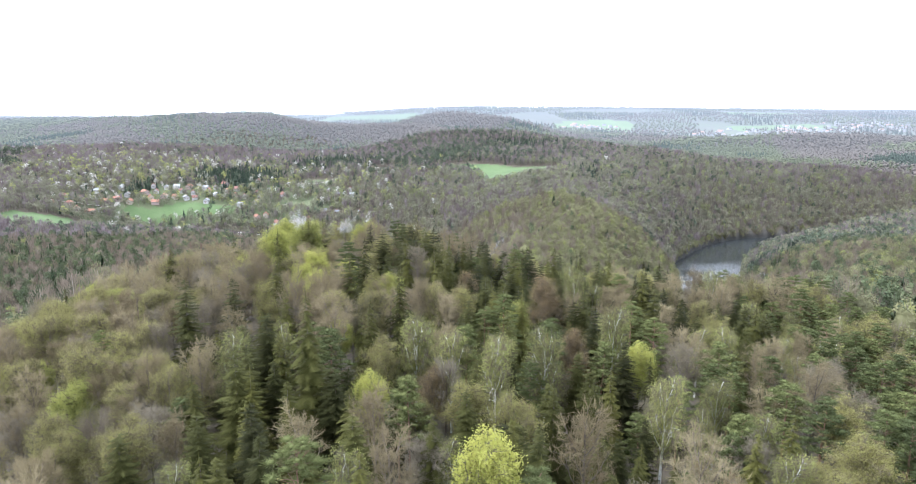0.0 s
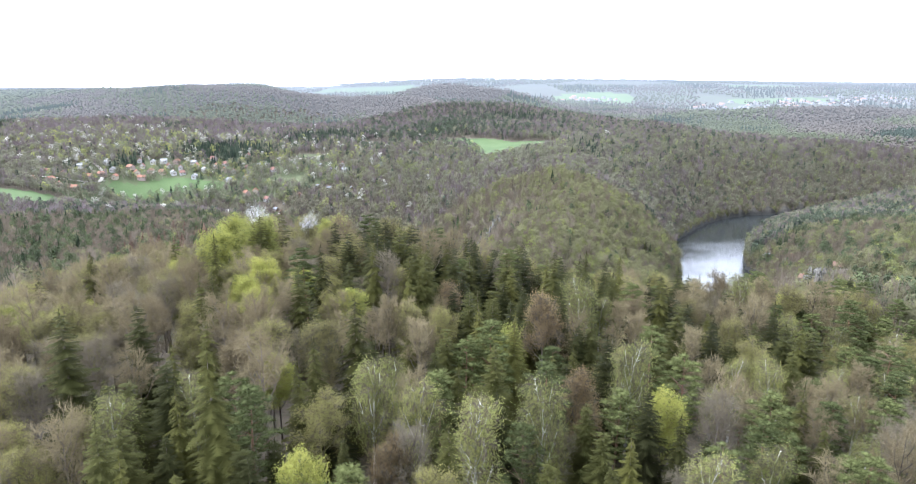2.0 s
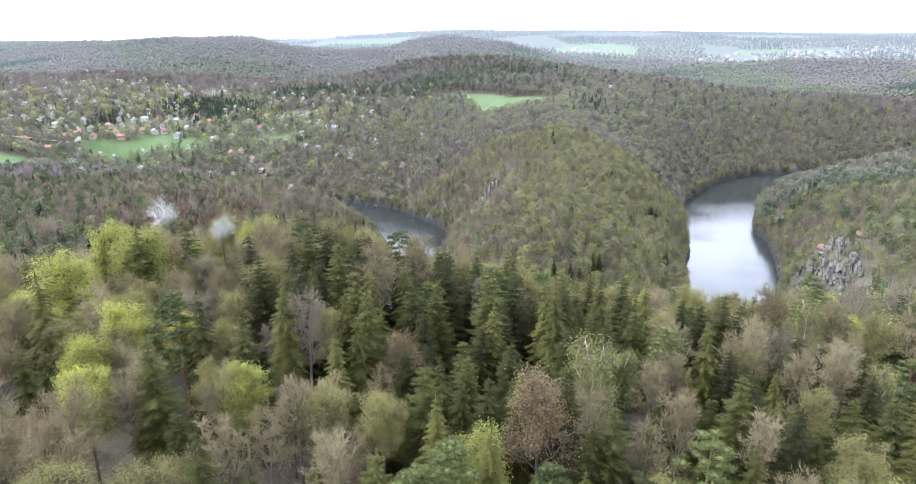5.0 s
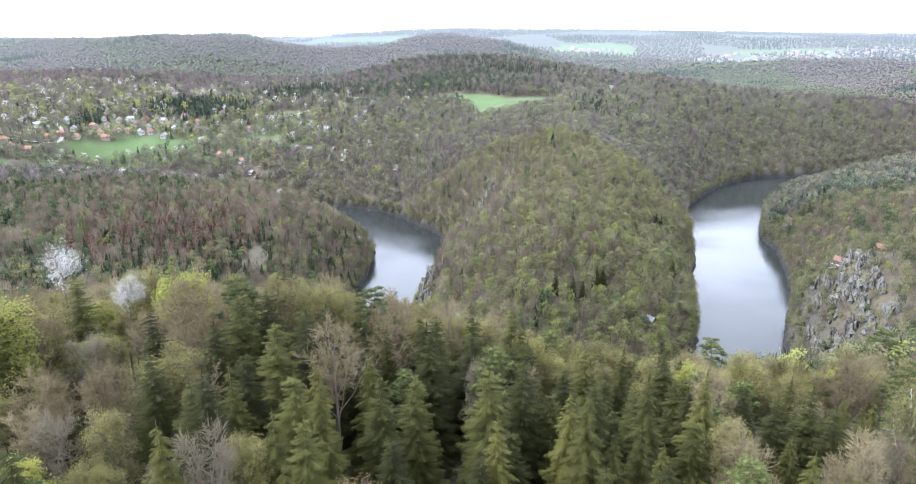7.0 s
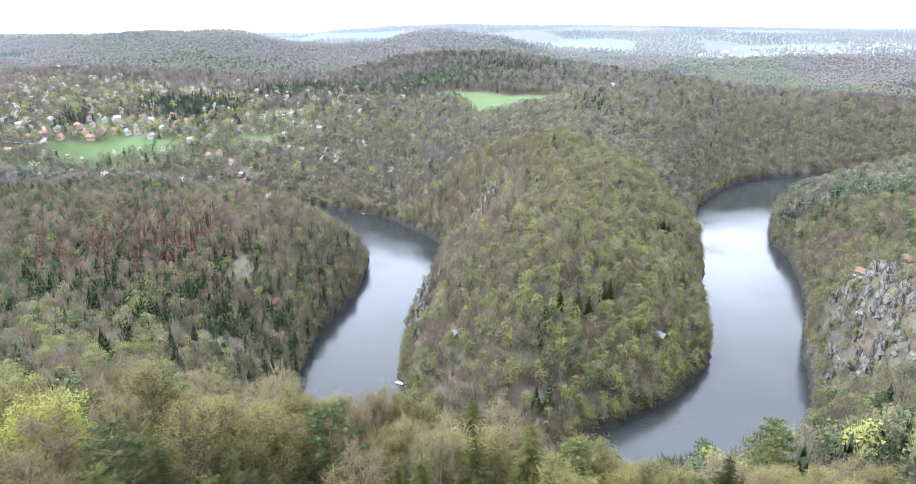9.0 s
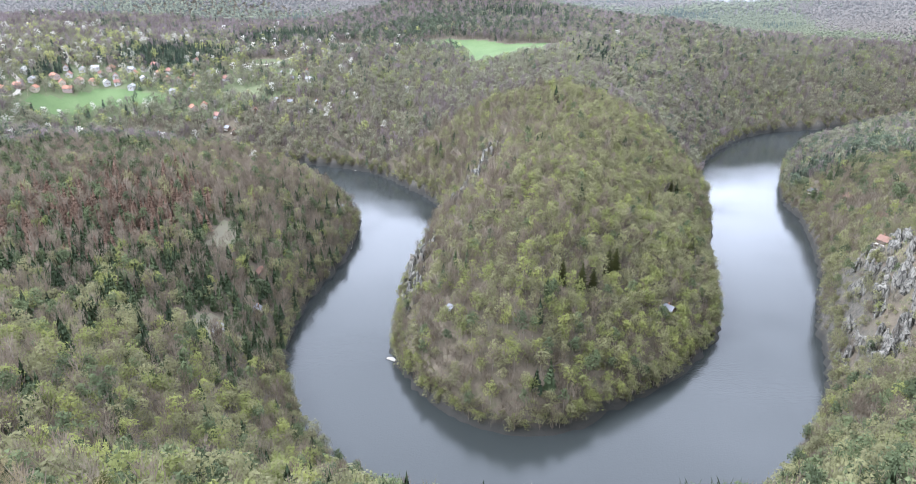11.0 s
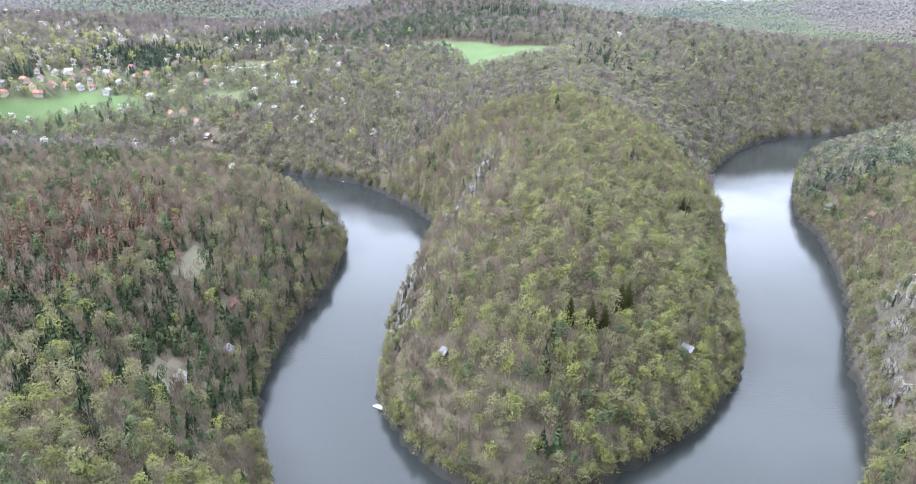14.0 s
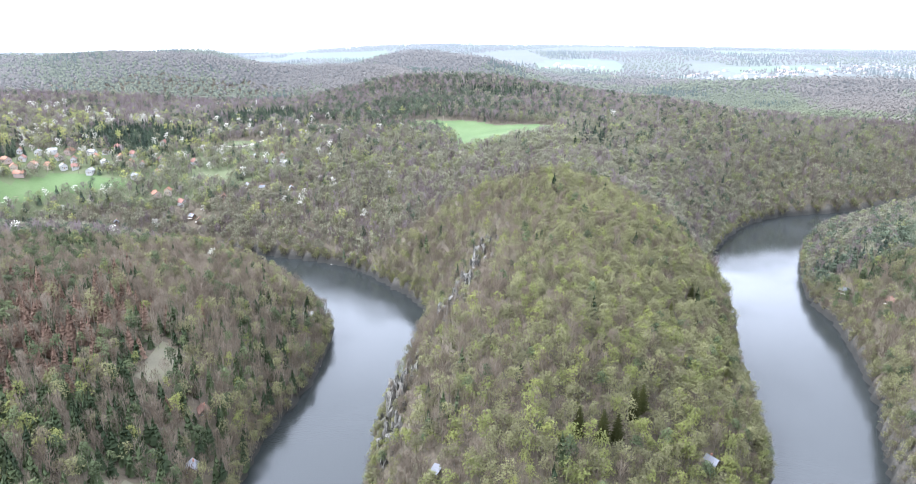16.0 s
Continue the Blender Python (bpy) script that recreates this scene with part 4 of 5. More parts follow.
def wood_model(kind, seed, lod, low=False):
    """Verts, faces and material index (0 stem, 1 crown) of one joined tree, low for a bush. lod 0 close, 1 middle, 2 far, 3 farthest."""
    r = rng_of(seed)
    twiggy = kind in ("bare", "grey")
    if low:
        crown, st = small_bare(7, 3.2, r, 6, 55, 0.2, 0.1, 1.6) if twiggy else small_crown(8, 4.0, r, 95, 0.75, 0.0, 4), stem_of(5, 0.2)
    elif lod == 3:
        h, rad = (13, 5.0) if kind != "spruce" else (15, 3.6)
        crown = small_conifer(h, rad, r, 3, 4) if kind == "spruce" else join([small_crown(h, rad, r, 14, 2.4, 0.1, 3, 0.95), mass((0, 0, h * 0.45), rad * 0.6, r, 5, 1, 1.2)])
        return crown[0], crown[1], np.ones(len(crown[1]), int)
    elif kind in ("spruce", "dead"):
        h = 16 * (1, 1, 0.95)[lod]
        crown, st = small_conifer(h, 3.0 * (1, 1, 1.25)[lod], r, (10, 8, 5)[lod], (8, 7, 5)[lod]), stem_of(h, (0.16, 0.2, 0.3)[lod])
    elif twiggy:
        h, rad = 15.5, (3.6, 3.6, 4.2)[lod]
        crown, st = small_bare(h, rad, r, (10, 8, 4)[lod], (240, 140, 44)[lod], (0.1, 0.25, 0.75)[lod], 0.3, (1.8, 2.3, 3.2)[lod]), stem_of(h, (0.14, 0.17, 0.25)[lod])
    else:
        h, rad, base = (16, 3.3, 0.38) if kind == "pine" else (15, 4.5, 0.24)
        crown = small_crown(h, rad * (1, 1.12, 1.4)[lod], r, (480, 205, 44)[lod], (0.5, 0.8, 1.6)[lod], base, (6, 5, 3)[lod], (0.5, 0.7, 0.85)[lod])
        if lod == 0:
            core = mass((0, 0, h * (0.64 if kind == "pine" else 0.58)), rad * 0.55, r, 6, 3, 1.25)
        else:
            core = small_bare(h, rad * 1.1, r, 4, (0, 40, 26)[lod], (0, 0.28, 0.7)[lod], base, (0, 2.4, 3.0)[lod])
        crown = join([crown, core])
        st = stem_of(h, (0.14, 0.17, 0.25)[lod])
        if lod == 0 and kind != "pine":
            crown = join([crown, small_bare(h, rad * 0.9, r, 6, 10, 0.18, base)])
    v, f = join([st, crown])
    return v, f, np.r_[np.zeros(len(st[1]), int), np.ones(len(crown[1]), int)]


WOOD_MAT = {"spruce": NEEDLE_W, "dead": DEAD_W, "pine": PINE_W, "bare": TWIG_W, "grey": GREYTWIG_W, "bud": BUD_W, "fresh": FRESH_W, "pale": PALE_W, "rust": RUST_W, "white": WHITE_W}
# foliage with the haze's blue painted into its colour
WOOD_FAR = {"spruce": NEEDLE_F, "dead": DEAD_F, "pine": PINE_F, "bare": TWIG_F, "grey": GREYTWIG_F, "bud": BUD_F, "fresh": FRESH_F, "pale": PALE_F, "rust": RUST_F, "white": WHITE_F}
WOOD_TEXT = {"spruce": "dark green spruces", "dead": "dry brown spruces", "pine": "blue-green pines", "bare": "bare brown broadleaf trees", "grey": "bare grey broadleaf trees",
             "bud": "budding olive broadleaf trees", "fresh": "fresh yellow-green broadleaf trees", "pale": "pale green birches", "rust": "rusty oaks", "white": "white blossoming trees"}


def grow_wood(name, label, kind, x, y, z, size, lod, seed, crown=None, low=False):
    """All trees of one kind on one stretch, joined."""
    if not len(x):
        return
    r = rng_of(seed)
    models = [wood_model(kind, seed * 7 + k, lod, low) for k in range(4)]
    which = r.integers(0, 4, len(x))
    V, F, M, T, n = [], [], [], [], 0
    for k, (mv, mf, mi) in enumerate(models):
        sel = which == k
        if not sel.any():
            continue
        c = int(sel.sum())
        a, s = r.uniform(0, 6.28, c), size[sel]
        tall = s * r.uniform(0.85, 1.2, c)
        ca, sa = np.cos(a) * s, np.sin(a) * s
        v = np.stack([mv[None, :, 0] * ca[:, None] - mv[None, :, 1] * sa[:, None] + x[sel, None],
                      mv[None, :, 0] * sa[:, None] + mv[None, :, 1] * ca[:, None] + y[sel, None],
                      mv[None, :, 2] * tall[:, None] + z[sel, None]], -1)
        f = mf[None] + (np.arange(c) * len(mv))[:, None, None] + n
        V.append(v.reshape(-1, 3)), F.append(f.reshape(-1, 3)), M.append(np.tile(mi, c))
        T.append(np.repeat(r.uniform(0, 1, c), len(mv)))
        n += c * len(mv)
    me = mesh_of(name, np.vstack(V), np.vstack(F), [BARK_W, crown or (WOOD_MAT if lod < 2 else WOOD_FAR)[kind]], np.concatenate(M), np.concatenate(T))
    tagged(new(name, me), label, "woodland", kind="stuff")


def species(x, y, r):
    """Which kind of tree grows where, as an array of names."""
    d = shore(x, y)
    g, g2 = waves(x, y, 55, 31, 2), waves(x, y, 140, 33, 2)
    far = np.hypot(x, y - 200)
    names = np.array(list(WOOD_MAT))
    k = {n: i for i, n in enumerate(names)}
    W = np.zeros((len(x), len(names)))

    def add(mask, **kw):
        for n, w in kw.items():
            W[:, k[n]] += mask * w

    pen = bump(x, y, 80, 600, 130, 230) * (y > 430)
    west = bump(x, y, 10, 640, 40, 150)
    left = bump(x, y, -230, 600, 130, 190)
    right = bump(x, y, 420, 680, 160, 260)
    bank_n = bump(x, y, -60, 960, 190, 90)
    near_l = bump(x, y, -120, 370, 90, 80)
    near_r = bump(x, y, 170, 330, 90, 110)
    add(0.10 + 0 * x, bare=6.5, grey=0.6, bud=1.7 + 2.2 * np.clip(g + g2, -0.75, 1), spruce=0.02, pine=0.12, fresh=0.25, white=0.005)
    add(pen, bare=1.8 + 2.5 * (g > 0.15) + 6 * np.clip(-(x - 40) / 60, 0, 1), bud=6 + 8 * np.clip((x - 50) / 60, 0, 1), fresh=1.3, grey=0.6, spruce=0.06)
    add(bump(x, y, 70, 480, 60, 32), fresh=9, bud=4)
    add(bump(x, y, 130, 560, 50, 90), fresh=4, bud=3)
    add(west, bare=15, grey=1.5)
    add(left, bare=8 + 5 * (g > 0), spruce=4.0 * (g < 0.0) + 0.5, pine=1.8 + 6 * np.clip(-(x + 210) / 60, 0, 1), bud=0.7, grey=0.3, fresh=0.3)
    add(bump(x, y, -400, 930, 160, 60), bud=10, bare=1)
    add(bump(x, y, -240, 590, 30, 40), dead=30)
    add(bump(x, y, -140, 500, 40, 50), spruce=7, bare=2)
    add(right, pine=4, bud=7, grey=1.2, bare=1.5, fresh=1.0)
    add(bank_n + bump(x, y, 430, 1140, 170, 60), bud=14, bare=1, fresh=3.5)
    add(near_l, bud=6.5, bare=2.5, fresh=4.5, grey=0.4, spruce=2.2, pine=2.5, white=0.03)
    add(bump(x, y, 140, 130, 80, 110) + bump(x, y, 0, -40, 160, 70), pine=9, spruce=4, bare=3, pale=1)
    add(near_r, pine=5, bud=5, grey=0.6, bare=3, white=0.05)
    add(bump(x, y, 200, 900, 110, 190) * 0.7, bud=8, bare=3)
    add(bump(x, y, 90, 1180, 190, 90) + 0.6 * bump(x, y, 60, 1540, 200, 120), pine=4, spruce=0.4, bare=5, bud=2)
    add(bump(x, y, 178, 1020, 16, 24), spruce=25)
    add(bump(x, y, 368, 800, 14, 24) + bump(x, y, -270, 1245, 34, 26) + 0.6 * bump(x, y, 90, 1350, 40, 30), spruce=30)
    add(bump(x, y, 355, 680, 34, 34), bare=20)
    add(bump(x, y, 430, 780, 50, 50) + bump(x, y, -40, 1225, 70, 40), pine=18)
    add(bump(x, y, -150, 510, 24, 40) + bump(x, y, -206, 471, 22, 18), spruce=9)
    add(bump(x, y, -412, 1142, 34, 20) + bump(x, y, -532, 1058, 8, 8), spruce=60)
    add((far > 950) * 0.22 * np.clip(g2 * 9 - 3.6, 0, 1), spruce=5, pine=9)
    add(bump(x, y, -330, 1080, 190, 90) * 0.5, white=1.3, bud=5, pale=2.5, spruce=0.5)
    add(bump(x, y, -500, 1030, 90, 60) * 0.5, white=1.3, bud=4, pale=1, spruce=1.5)
    W = np.maximum(W, 0)
    c = np.cumsum(W / W.sum(1)[:, None], 1)
    return names[(r.uniform(size=(len(x), 1)) > c).sum(1).clip(0, len(names) - 1)]


OPEN = [HILL_FIELD, *VILLAGE_FIELDS, *FAR_FIELDS]


def clear_of(x, y, z, d, slope_max=1.5):
    ok = d > 0.6
    for poly in OPEN:
        ok &= ~inside(poly, x, y)
    for fx, fy in LONE_FIRS:
        ok &= (np.hypot(x - fx, y - fy) > 4.5) & ~((np.abs(x - fx) < 4) & (y < fy) & (y > fy - 10))
    for hx, hy in HOUSE_SPOTS:
        # room round each house, and a gap before it
        far_house = hy > 850
        ok &= (np.hypot(x - hx, y - hy) > (7 if far_house else 4.5)) & ~((np.abs(x - hx) < (5 if far_house else 3.5)) & (y < hy) & (y > hy - (11 if far_house else 8)))
    return ok


def wooded(title, lo_x, hi_x, lo_y, hi_y, step, seed, lod, near, far_r, grow=1.0):
    """Woods on the ground between two distances from the view's middle, kind by kind."""
    x, y, r = scatter(lo_x, hi_x, lo_y, hi_y, step, seed)
    q = np.hypot(x, y - 150)
    fan = np.abs(x) < 150 + 0.95 * np.maximum(y - 60, 0)
    keep = (q >= near) & (q < far_r) & (fan | (q < 420)) & (np.abs(x) < 170 + np.maximum(y, 0))
    if lod < 2:
        keep &= ~((x > NEAR_X[0]) & (x < NEAR_X[1]) & (y > NEAR_Y[0]) & (y < NEAR_Y[1]))
    x, y = x[keep], y[keep]
    d = shore(x, y)
    z = ground(x, y)
    ok = clear_of(x, y, z, d)
    c = cliffs(x, y)
    ok &= r.uniform(size=len(x)) > 0.72 * c
    for poly in BARE_SPOTS:
        ok &= ~(inside(poly, x, y) & (r.uniform(size=len(x)) < 0.85))
    x, y, z, c, d = x[ok], y[ok], z[ok], c[ok], d[ok]
    garden = inside(GARDENS, x, y) & (r.uniform(size=len(x)) < 0.2)
    x, y, z, c, d = x[~garden], y[~garden], z[~garden], c[~garden], d[~garden]
    kinds = species(x, y, r)
    size = r.uniform(0.68, 1.12, len(x)) * (1 - 0.35 * c) * np.clip(0.75 + d / 40, 0.75, 1) * grow
    for i, kind in enumerate(WOOD_MAT):
        s = kinds == kind
        grow_wood(title + "_" + kind.replace("dead", "dry").replace("bare", "leafless").replace("bud", "budding"), WOOD_TEXT[kind] + " covering the " + title.replace("_", " "), kind, x[s], y[s], z[s], size[s], lod, seed * 20 + i)


if LEFT_OVER:
    swap = {"beech_tree": "bare", "ash_tree": "grey", "hornbeam_tree": "bud", "maple_tree": "fresh", "birch_tree": "pale", "oak_tree": "rust", "spruce_tree": "spruce", "fir_tree": "spruce", "pine_tree": "pine"}
    for i, (kind, short) in enumerate(swap.items()):
        s = np.array([(x, y) for x, y, n in LEFT_OVER if n == kind]).reshape(-1, 2)
        grow_wood("near_wood_" + short, WOOD_TEXT[short] + " filling the near hill", short, s[:, 0], s[:, 1], ground(s[:, 0], s[:, 1]), rp.uniform(0.95, 1.35, len(s)), 0, 900 + i)
wooded("near_slopes", -300, 300, -30, 480, 5.6, 3, 1, 0, 330, 1.05)
wooded("river_slopes", -560, 660, 120, 860, 5.1, 4, 1, 330, 720, 1.05)
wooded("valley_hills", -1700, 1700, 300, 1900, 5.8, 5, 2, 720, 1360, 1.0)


def shore_row(title, label, line, seed, kinds, step=4.0):
    """Trees and bushes that lean over the water along a bank."""
    r = rng_of(seed)
    c = smooth_line(line, 30)
    c = c[np.r_[True, np.diff(np.floor(np.r_[0, np.cumsum(np.hypot(*np.diff(c, axis=0).T))] / step)) > 0]]
    c = np.vstack([c] * 8) + r.normal(0, 3.2, (8 * len(c), 2))
    d = shore(c[:, 0], c[:, 1])
    c = c[(d > 0.1) & (d < 9) & (c[:, 1] < 1180)]
    z = ground(c[:, 0], c[:, 1])
    what = np.array(kinds)[r.integers(0, len(kinds), len(c))]
    for i, kind in enumerate(sorted(set(kinds))):
        s = what == kind
        grow_wood(title + "_" + kind.replace("bare", "leafless").replace("bud", "budding"), WOOD_TEXT[kind] + label, kind, c[s, 0], c[s, 1], z[s], r.uniform(0.5, 1.1, int(s.sum())), 1, seed * 30 + i, low=True)


shore_row("headland_bank", " leaning over the headland's shore", INNER, 15, ["bud", "bud", "bare", "fresh", "bud"])
shore_row("outer_bank", " leaning over the outer shore", OUTER, 16, ["bud", "bare", "bud", "grey"])

# bushes on ledges and rock faces
bx, by, rb = scatter(-120, 340, 300, 860, 3.6, 23)
on_rock = (cliffs(bx, by) > 0.25) & (shore(bx, by) > 1) & (rb.uniform(size=len(bx)) < 0.5)
bx, by = bx[on_rock], by[on_rock]
for i, kind in enumerate(("bud", "fresh", "pine")):
    s = np.arange(len(bx)) % 3 == i
    grow_wood("ledge_bushes_" + kind.replace("bud", "budding"), "low green bushes growing on the rock ledges", kind, bx[s], by[s], ground(bx[s], by[s]), rb.uniform(0.25, 0.55, int(s.sum())), 1, 640 + i, low=True)


# undergrowth on the slopes below the hill
ux, uy, ru = scatter(-230, 270, 225, 720, 4.4, 27)
open_slope = (bump(ux, uy, -110, 340, 75, 85) + bump(ux, uy, 170, 340, 75, 95) + 0.8 * bump(ux, uy, 60, 540, 90, 120) > 0.4) & (shore(ux, uy) > 2)
ux, uy = ux[open_slope], uy[open_slope]
under = np.array(["bare", "bud", "bare", "grey", "fresh"])[ru.integers(0, 5, len(ux))]
for i, kind in enumerate(("bare", "bud", "grey", "fresh")):
    s = under == kind
    grow_wood("undergrowth_" + kind.replace("bare", "leafless").replace("bud", "budding"), "low brushy undergrowth and saplings covering the steep slope", kind, ux[s], uy[s], ground(ux[s], uy[s]), ru.uniform(0.3, 0.75, int(s.sum())), 1, 660 + i, low=True)


def far_woods(title, lo_x, hi_x, lo_y, hi_y, step, seed, near, far_r, grow, veil_label):
    """Distant woods of the backdrop, joined by tone."""
    x, y, r = scatter(lo_x, hi_x, lo_y, hi_y, step, seed)
    q = np.hypot(x, y - 150)
    keep = (q >= near) & (q < far_r) & (np.abs(x) < 150 + 0.95 * np.maximum(y - 60, 0))
    x, y = x[keep], y[keep]
    g, stand = waves(x, y, 330, 41, 3), waves(x, y * 0.6, 150, 47, 2)
    z = ground(x, y)
    ok = clear_of(x, y, z, shore(x, y)) & ~((waves(x, y, 420, 44, 2) > 0.34) & (q[keep] > 2750))
    x, y, z, g, stand = x[ok], y[ok], z[ok], g[ok] + r.normal(0, 0.1, int(ok.sum())), stand[ok] + r.normal(0, 0.06, int(ok.sum()))
    tone = np.where(stand > 0.33, "dark", np.where(g > 0.08, "green", "bare"))
    for i, k in enumerate(("dark", "green", "bare")):
        s = tone == k
        # the trees' haze is glow painted into FAR_WOODS
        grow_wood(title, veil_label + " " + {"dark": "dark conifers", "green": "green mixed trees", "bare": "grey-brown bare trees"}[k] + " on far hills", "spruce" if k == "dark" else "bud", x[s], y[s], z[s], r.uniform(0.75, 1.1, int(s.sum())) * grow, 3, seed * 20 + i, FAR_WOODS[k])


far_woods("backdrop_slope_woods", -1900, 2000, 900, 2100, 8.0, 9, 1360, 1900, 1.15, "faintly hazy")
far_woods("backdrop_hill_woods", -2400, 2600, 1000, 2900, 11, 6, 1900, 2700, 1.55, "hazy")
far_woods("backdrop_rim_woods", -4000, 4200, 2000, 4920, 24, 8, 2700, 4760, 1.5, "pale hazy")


# ---- houses ----
PLASTER = [material("plaster_" + n, [tuple(0.85 * c for c in t), t], 2.0, 0.9, "noise", 0.01) for n, t in (("white", (0.30, 0.29, 0.27)), ("cream", (0.29, 0.255, 0.19)), ("pink", (0.25, 0.195, 0.165)))]
BOARDS = material("dark_boards", [(0.05, 0.038, 0.028), (0.11, 0.08, 0.055)], 0.4, 0.85, "noise", 0.01)
TILES = [material("roof_" + n, [tuple(0.7 * c for c in t), t], 1.2, 0.85, "noise", 0.02) for n, t in (("orange", (0.23, 0.115, 0.075)), ("brown", (0.17, 0.09, 0.07)), ("grey", (0.17, 0.17, 0.18)), ("pale", (0.22, 0.22, 0.215)), ("rust", (0.13, 0.075, 0.055)))]
PANE = material("window_glass", [(0.03, 0.035, 0.04), (0.05, 0.055, 0.06)], 0.5, 0.1, "noise", spec=0.6)
DOORWOOD = material("door_wood", [(0.09, 0.055, 0.03), (0.14, 0.085, 0.05)], 0.3, 0.7, "noise")
BRICKWORK = material("chimney_brick", [(0.20, 0.10, 0.07), (0.30, 0.15, 0.10)], 0.3, 0.9, "noise")
PLANKS = material("weathered_planks", [(0.20, 0.18, 0.15), (0.34, 0.32, 0.28)], 0.6, 0.85, "island", 0.01)
GRAVEL = material("pale_track", [(0.28, 0.25, 0.21), (0.38, 0.35, 0.30)], 3.0, 0.95, "noise", 0.03)


def box(bm, x0, x1, y0, y1, z0, z1):
    v = [bm.verts.new((x, y, z)) for z in (z0, z1) for x, y in ((x0, y0), (x1, y0), (x1, y1), (x0, y1))]
    for q in ((3, 2, 1, 0), (4, 5, 6, 7), (0, 1, 5, 4), (1, 2, 6, 5), (2, 3, 7, 6), (3, 0, 4, 7)):
        bm.faces.new([v[i] for i in q])


def box_part(name, parent, mat, *b, label=""):
    bm = bmesh.new()
    box(bm, *b)
    return part(name, bm, mat, parent, label)


def house(name, label, w, l, h, rise, wall_mat, roof_mat, rows=1, chimney=True, flat=False, porch=False):
    """A gabled house round the origin, its ridge along y."""
    base = new(name)
    tagged(base, label, "house" if name == "house" else "cabin", "houses of the village" if name == "house" else "cabins by the river")
    bm = bmesh.new()
    box(bm, -w / 2, w / 2, -l / 2, l / 2, -2.5, h)
    if not flat:
        for y in (-l / 2, l / 2):
            a = [bm.verts.new(p) for p in ((-w / 2, y, h), (w / 2, y, h), (0, y, h + rise))]
            bm.faces.new(a)
    part("wall", bm, wall_mat, base)
    bm = bmesh.new()
    o, t = 0.5, 0.22
    if flat:
        box(bm, -w / 2 - o, w / 2 + o, -l / 2 - o, l / 2 + o, h, h + t)
    else:
        k = rise / (w / 2)
        for s in (-1, 1):
            ring = []
            for y in (-l / 2 - o, l / 2 + o):
                ring.append([bm.verts.new(p) for p in ((0, y, h + rise), (s * (w / 2 + o), y, h - k * o), (s * (w / 2 + o), y, h - k * o + t), (0, y, h + rise + t))])
            a, b = ring
            for i in range(4):
                bm.faces.new((a[i], a[(i + 1) % 4], b[(i + 1) % 4], b[i]))
            bm.faces.new(a[::-1]), bm.faces.new(b)
    part("roof", bm, roof_mat, base)
    if chimney:
        box_part("chimney", base, BRICKWORK, 0.5, 1.2, l * 0.15, l * 0.15 + 0.7, h + rise * 0.5, h + rise + 0.9)
    for side in (-1, 1):
        for row in range(rows):
            z = 1.0 + 2.7 * row
            for y in (-l * 0.28, l * 0.2):
                x = side * (w / 2 + 0.03)
                win = box_part("window", base, PLASTER[0], x - 0.06, x + 0.06, y - 0.65, y + 0.65, z, z + 1.4)
                box_part("pane", win, PANE, x + side * 0.03 - 0.05, x + side * 0.03 + 0.05, y - 0.52, y + 0.52, z + 0.13, z + 1.27)
    for k, x in enumerate((-w * 0.26, w * 0.26)):
        win = box_part("window", base, PLASTER[0], x - 0.6, x + 0.6, -l / 2 - 0.07, -l / 2 + 0.05, 1.0, 2.4)
        box_part("pane", win, PANE, x - 0.48, x + 0.48, -l / 2 - 0.11, -l / 2 - 0.03, 1.13, 2.27)
    box_part("door", base, DOORWOOD, -0.5, 0.5, -l / 2 - 0.08, -l / 2 + 0.04, 0, 2.05)
    if porch:
        deck = box_part("porch_deck", base, PLANKS, -w / 2 - 2.2, -w / 2, -l / 2, l / 2, -0.25, 0.0)
        for y in (-l / 2 + 0.2, 0, l / 2 - 0.2):
            box_part("post", deck, BOARDS, -w / 2 - 2.15, -w / 2 - 2.0, y - 0.07, y + 0.07, -2.5, 2.2)
    return base


MODELS = [
    lambda: house("house", "cream plastered village house with orange tiled gable roof", 8, 10, 3.6, 3.2, PLASTER[1], TILES[0], 1),
    lambda: house("house", "pink plastered village house with orange tiled roof", 8.5, 11.5, 3.3, 3.0, PLASTER[2], TILES[0], 1),
    lambda: house("house", "white plastered village house with pale grey roof", 7.5, 9.5, 3.8, 2.6, PLASTER[0], TILES[3], 1),
    lambda: house("house", "white village house with dark brown tiled roof", 7, 8.5, 2.9, 3.2, PLASTER[0], TILES[1], 1),
    lambda: house("house", "long white farm hall with low pale roof", 11, 34, 3.8, 2.0, PLASTER[0], TILES[3], 1, chimney=False),
    lambda: house("cabin", "dark boarded holiday cabin with grey roof among trees", 5, 6.5, 2.6, 2.3, BOARDS, TILES[2], 1, porch=True),
    lambda: house("cabin", "small white riverside cabin with pale roof among trees", 5.5, 7, 2.7, 2.2, PLASTER[0], TILES[3], 1, porch=True),
    lambda: house("cabin", "brown cabin with rusty red roof on wooded slope", 5.5, 6.5, 2.6, 2.4, BOARDS, TILES[4], 1, porch=True),
    lambda: house("cabin", "grey flat-roofed wooden shelter on the wooded headland", 3.2, 7, 2.2, 0, BOARDS, TILES[2], 1, chimney=False, flat=True),
]
first = {}
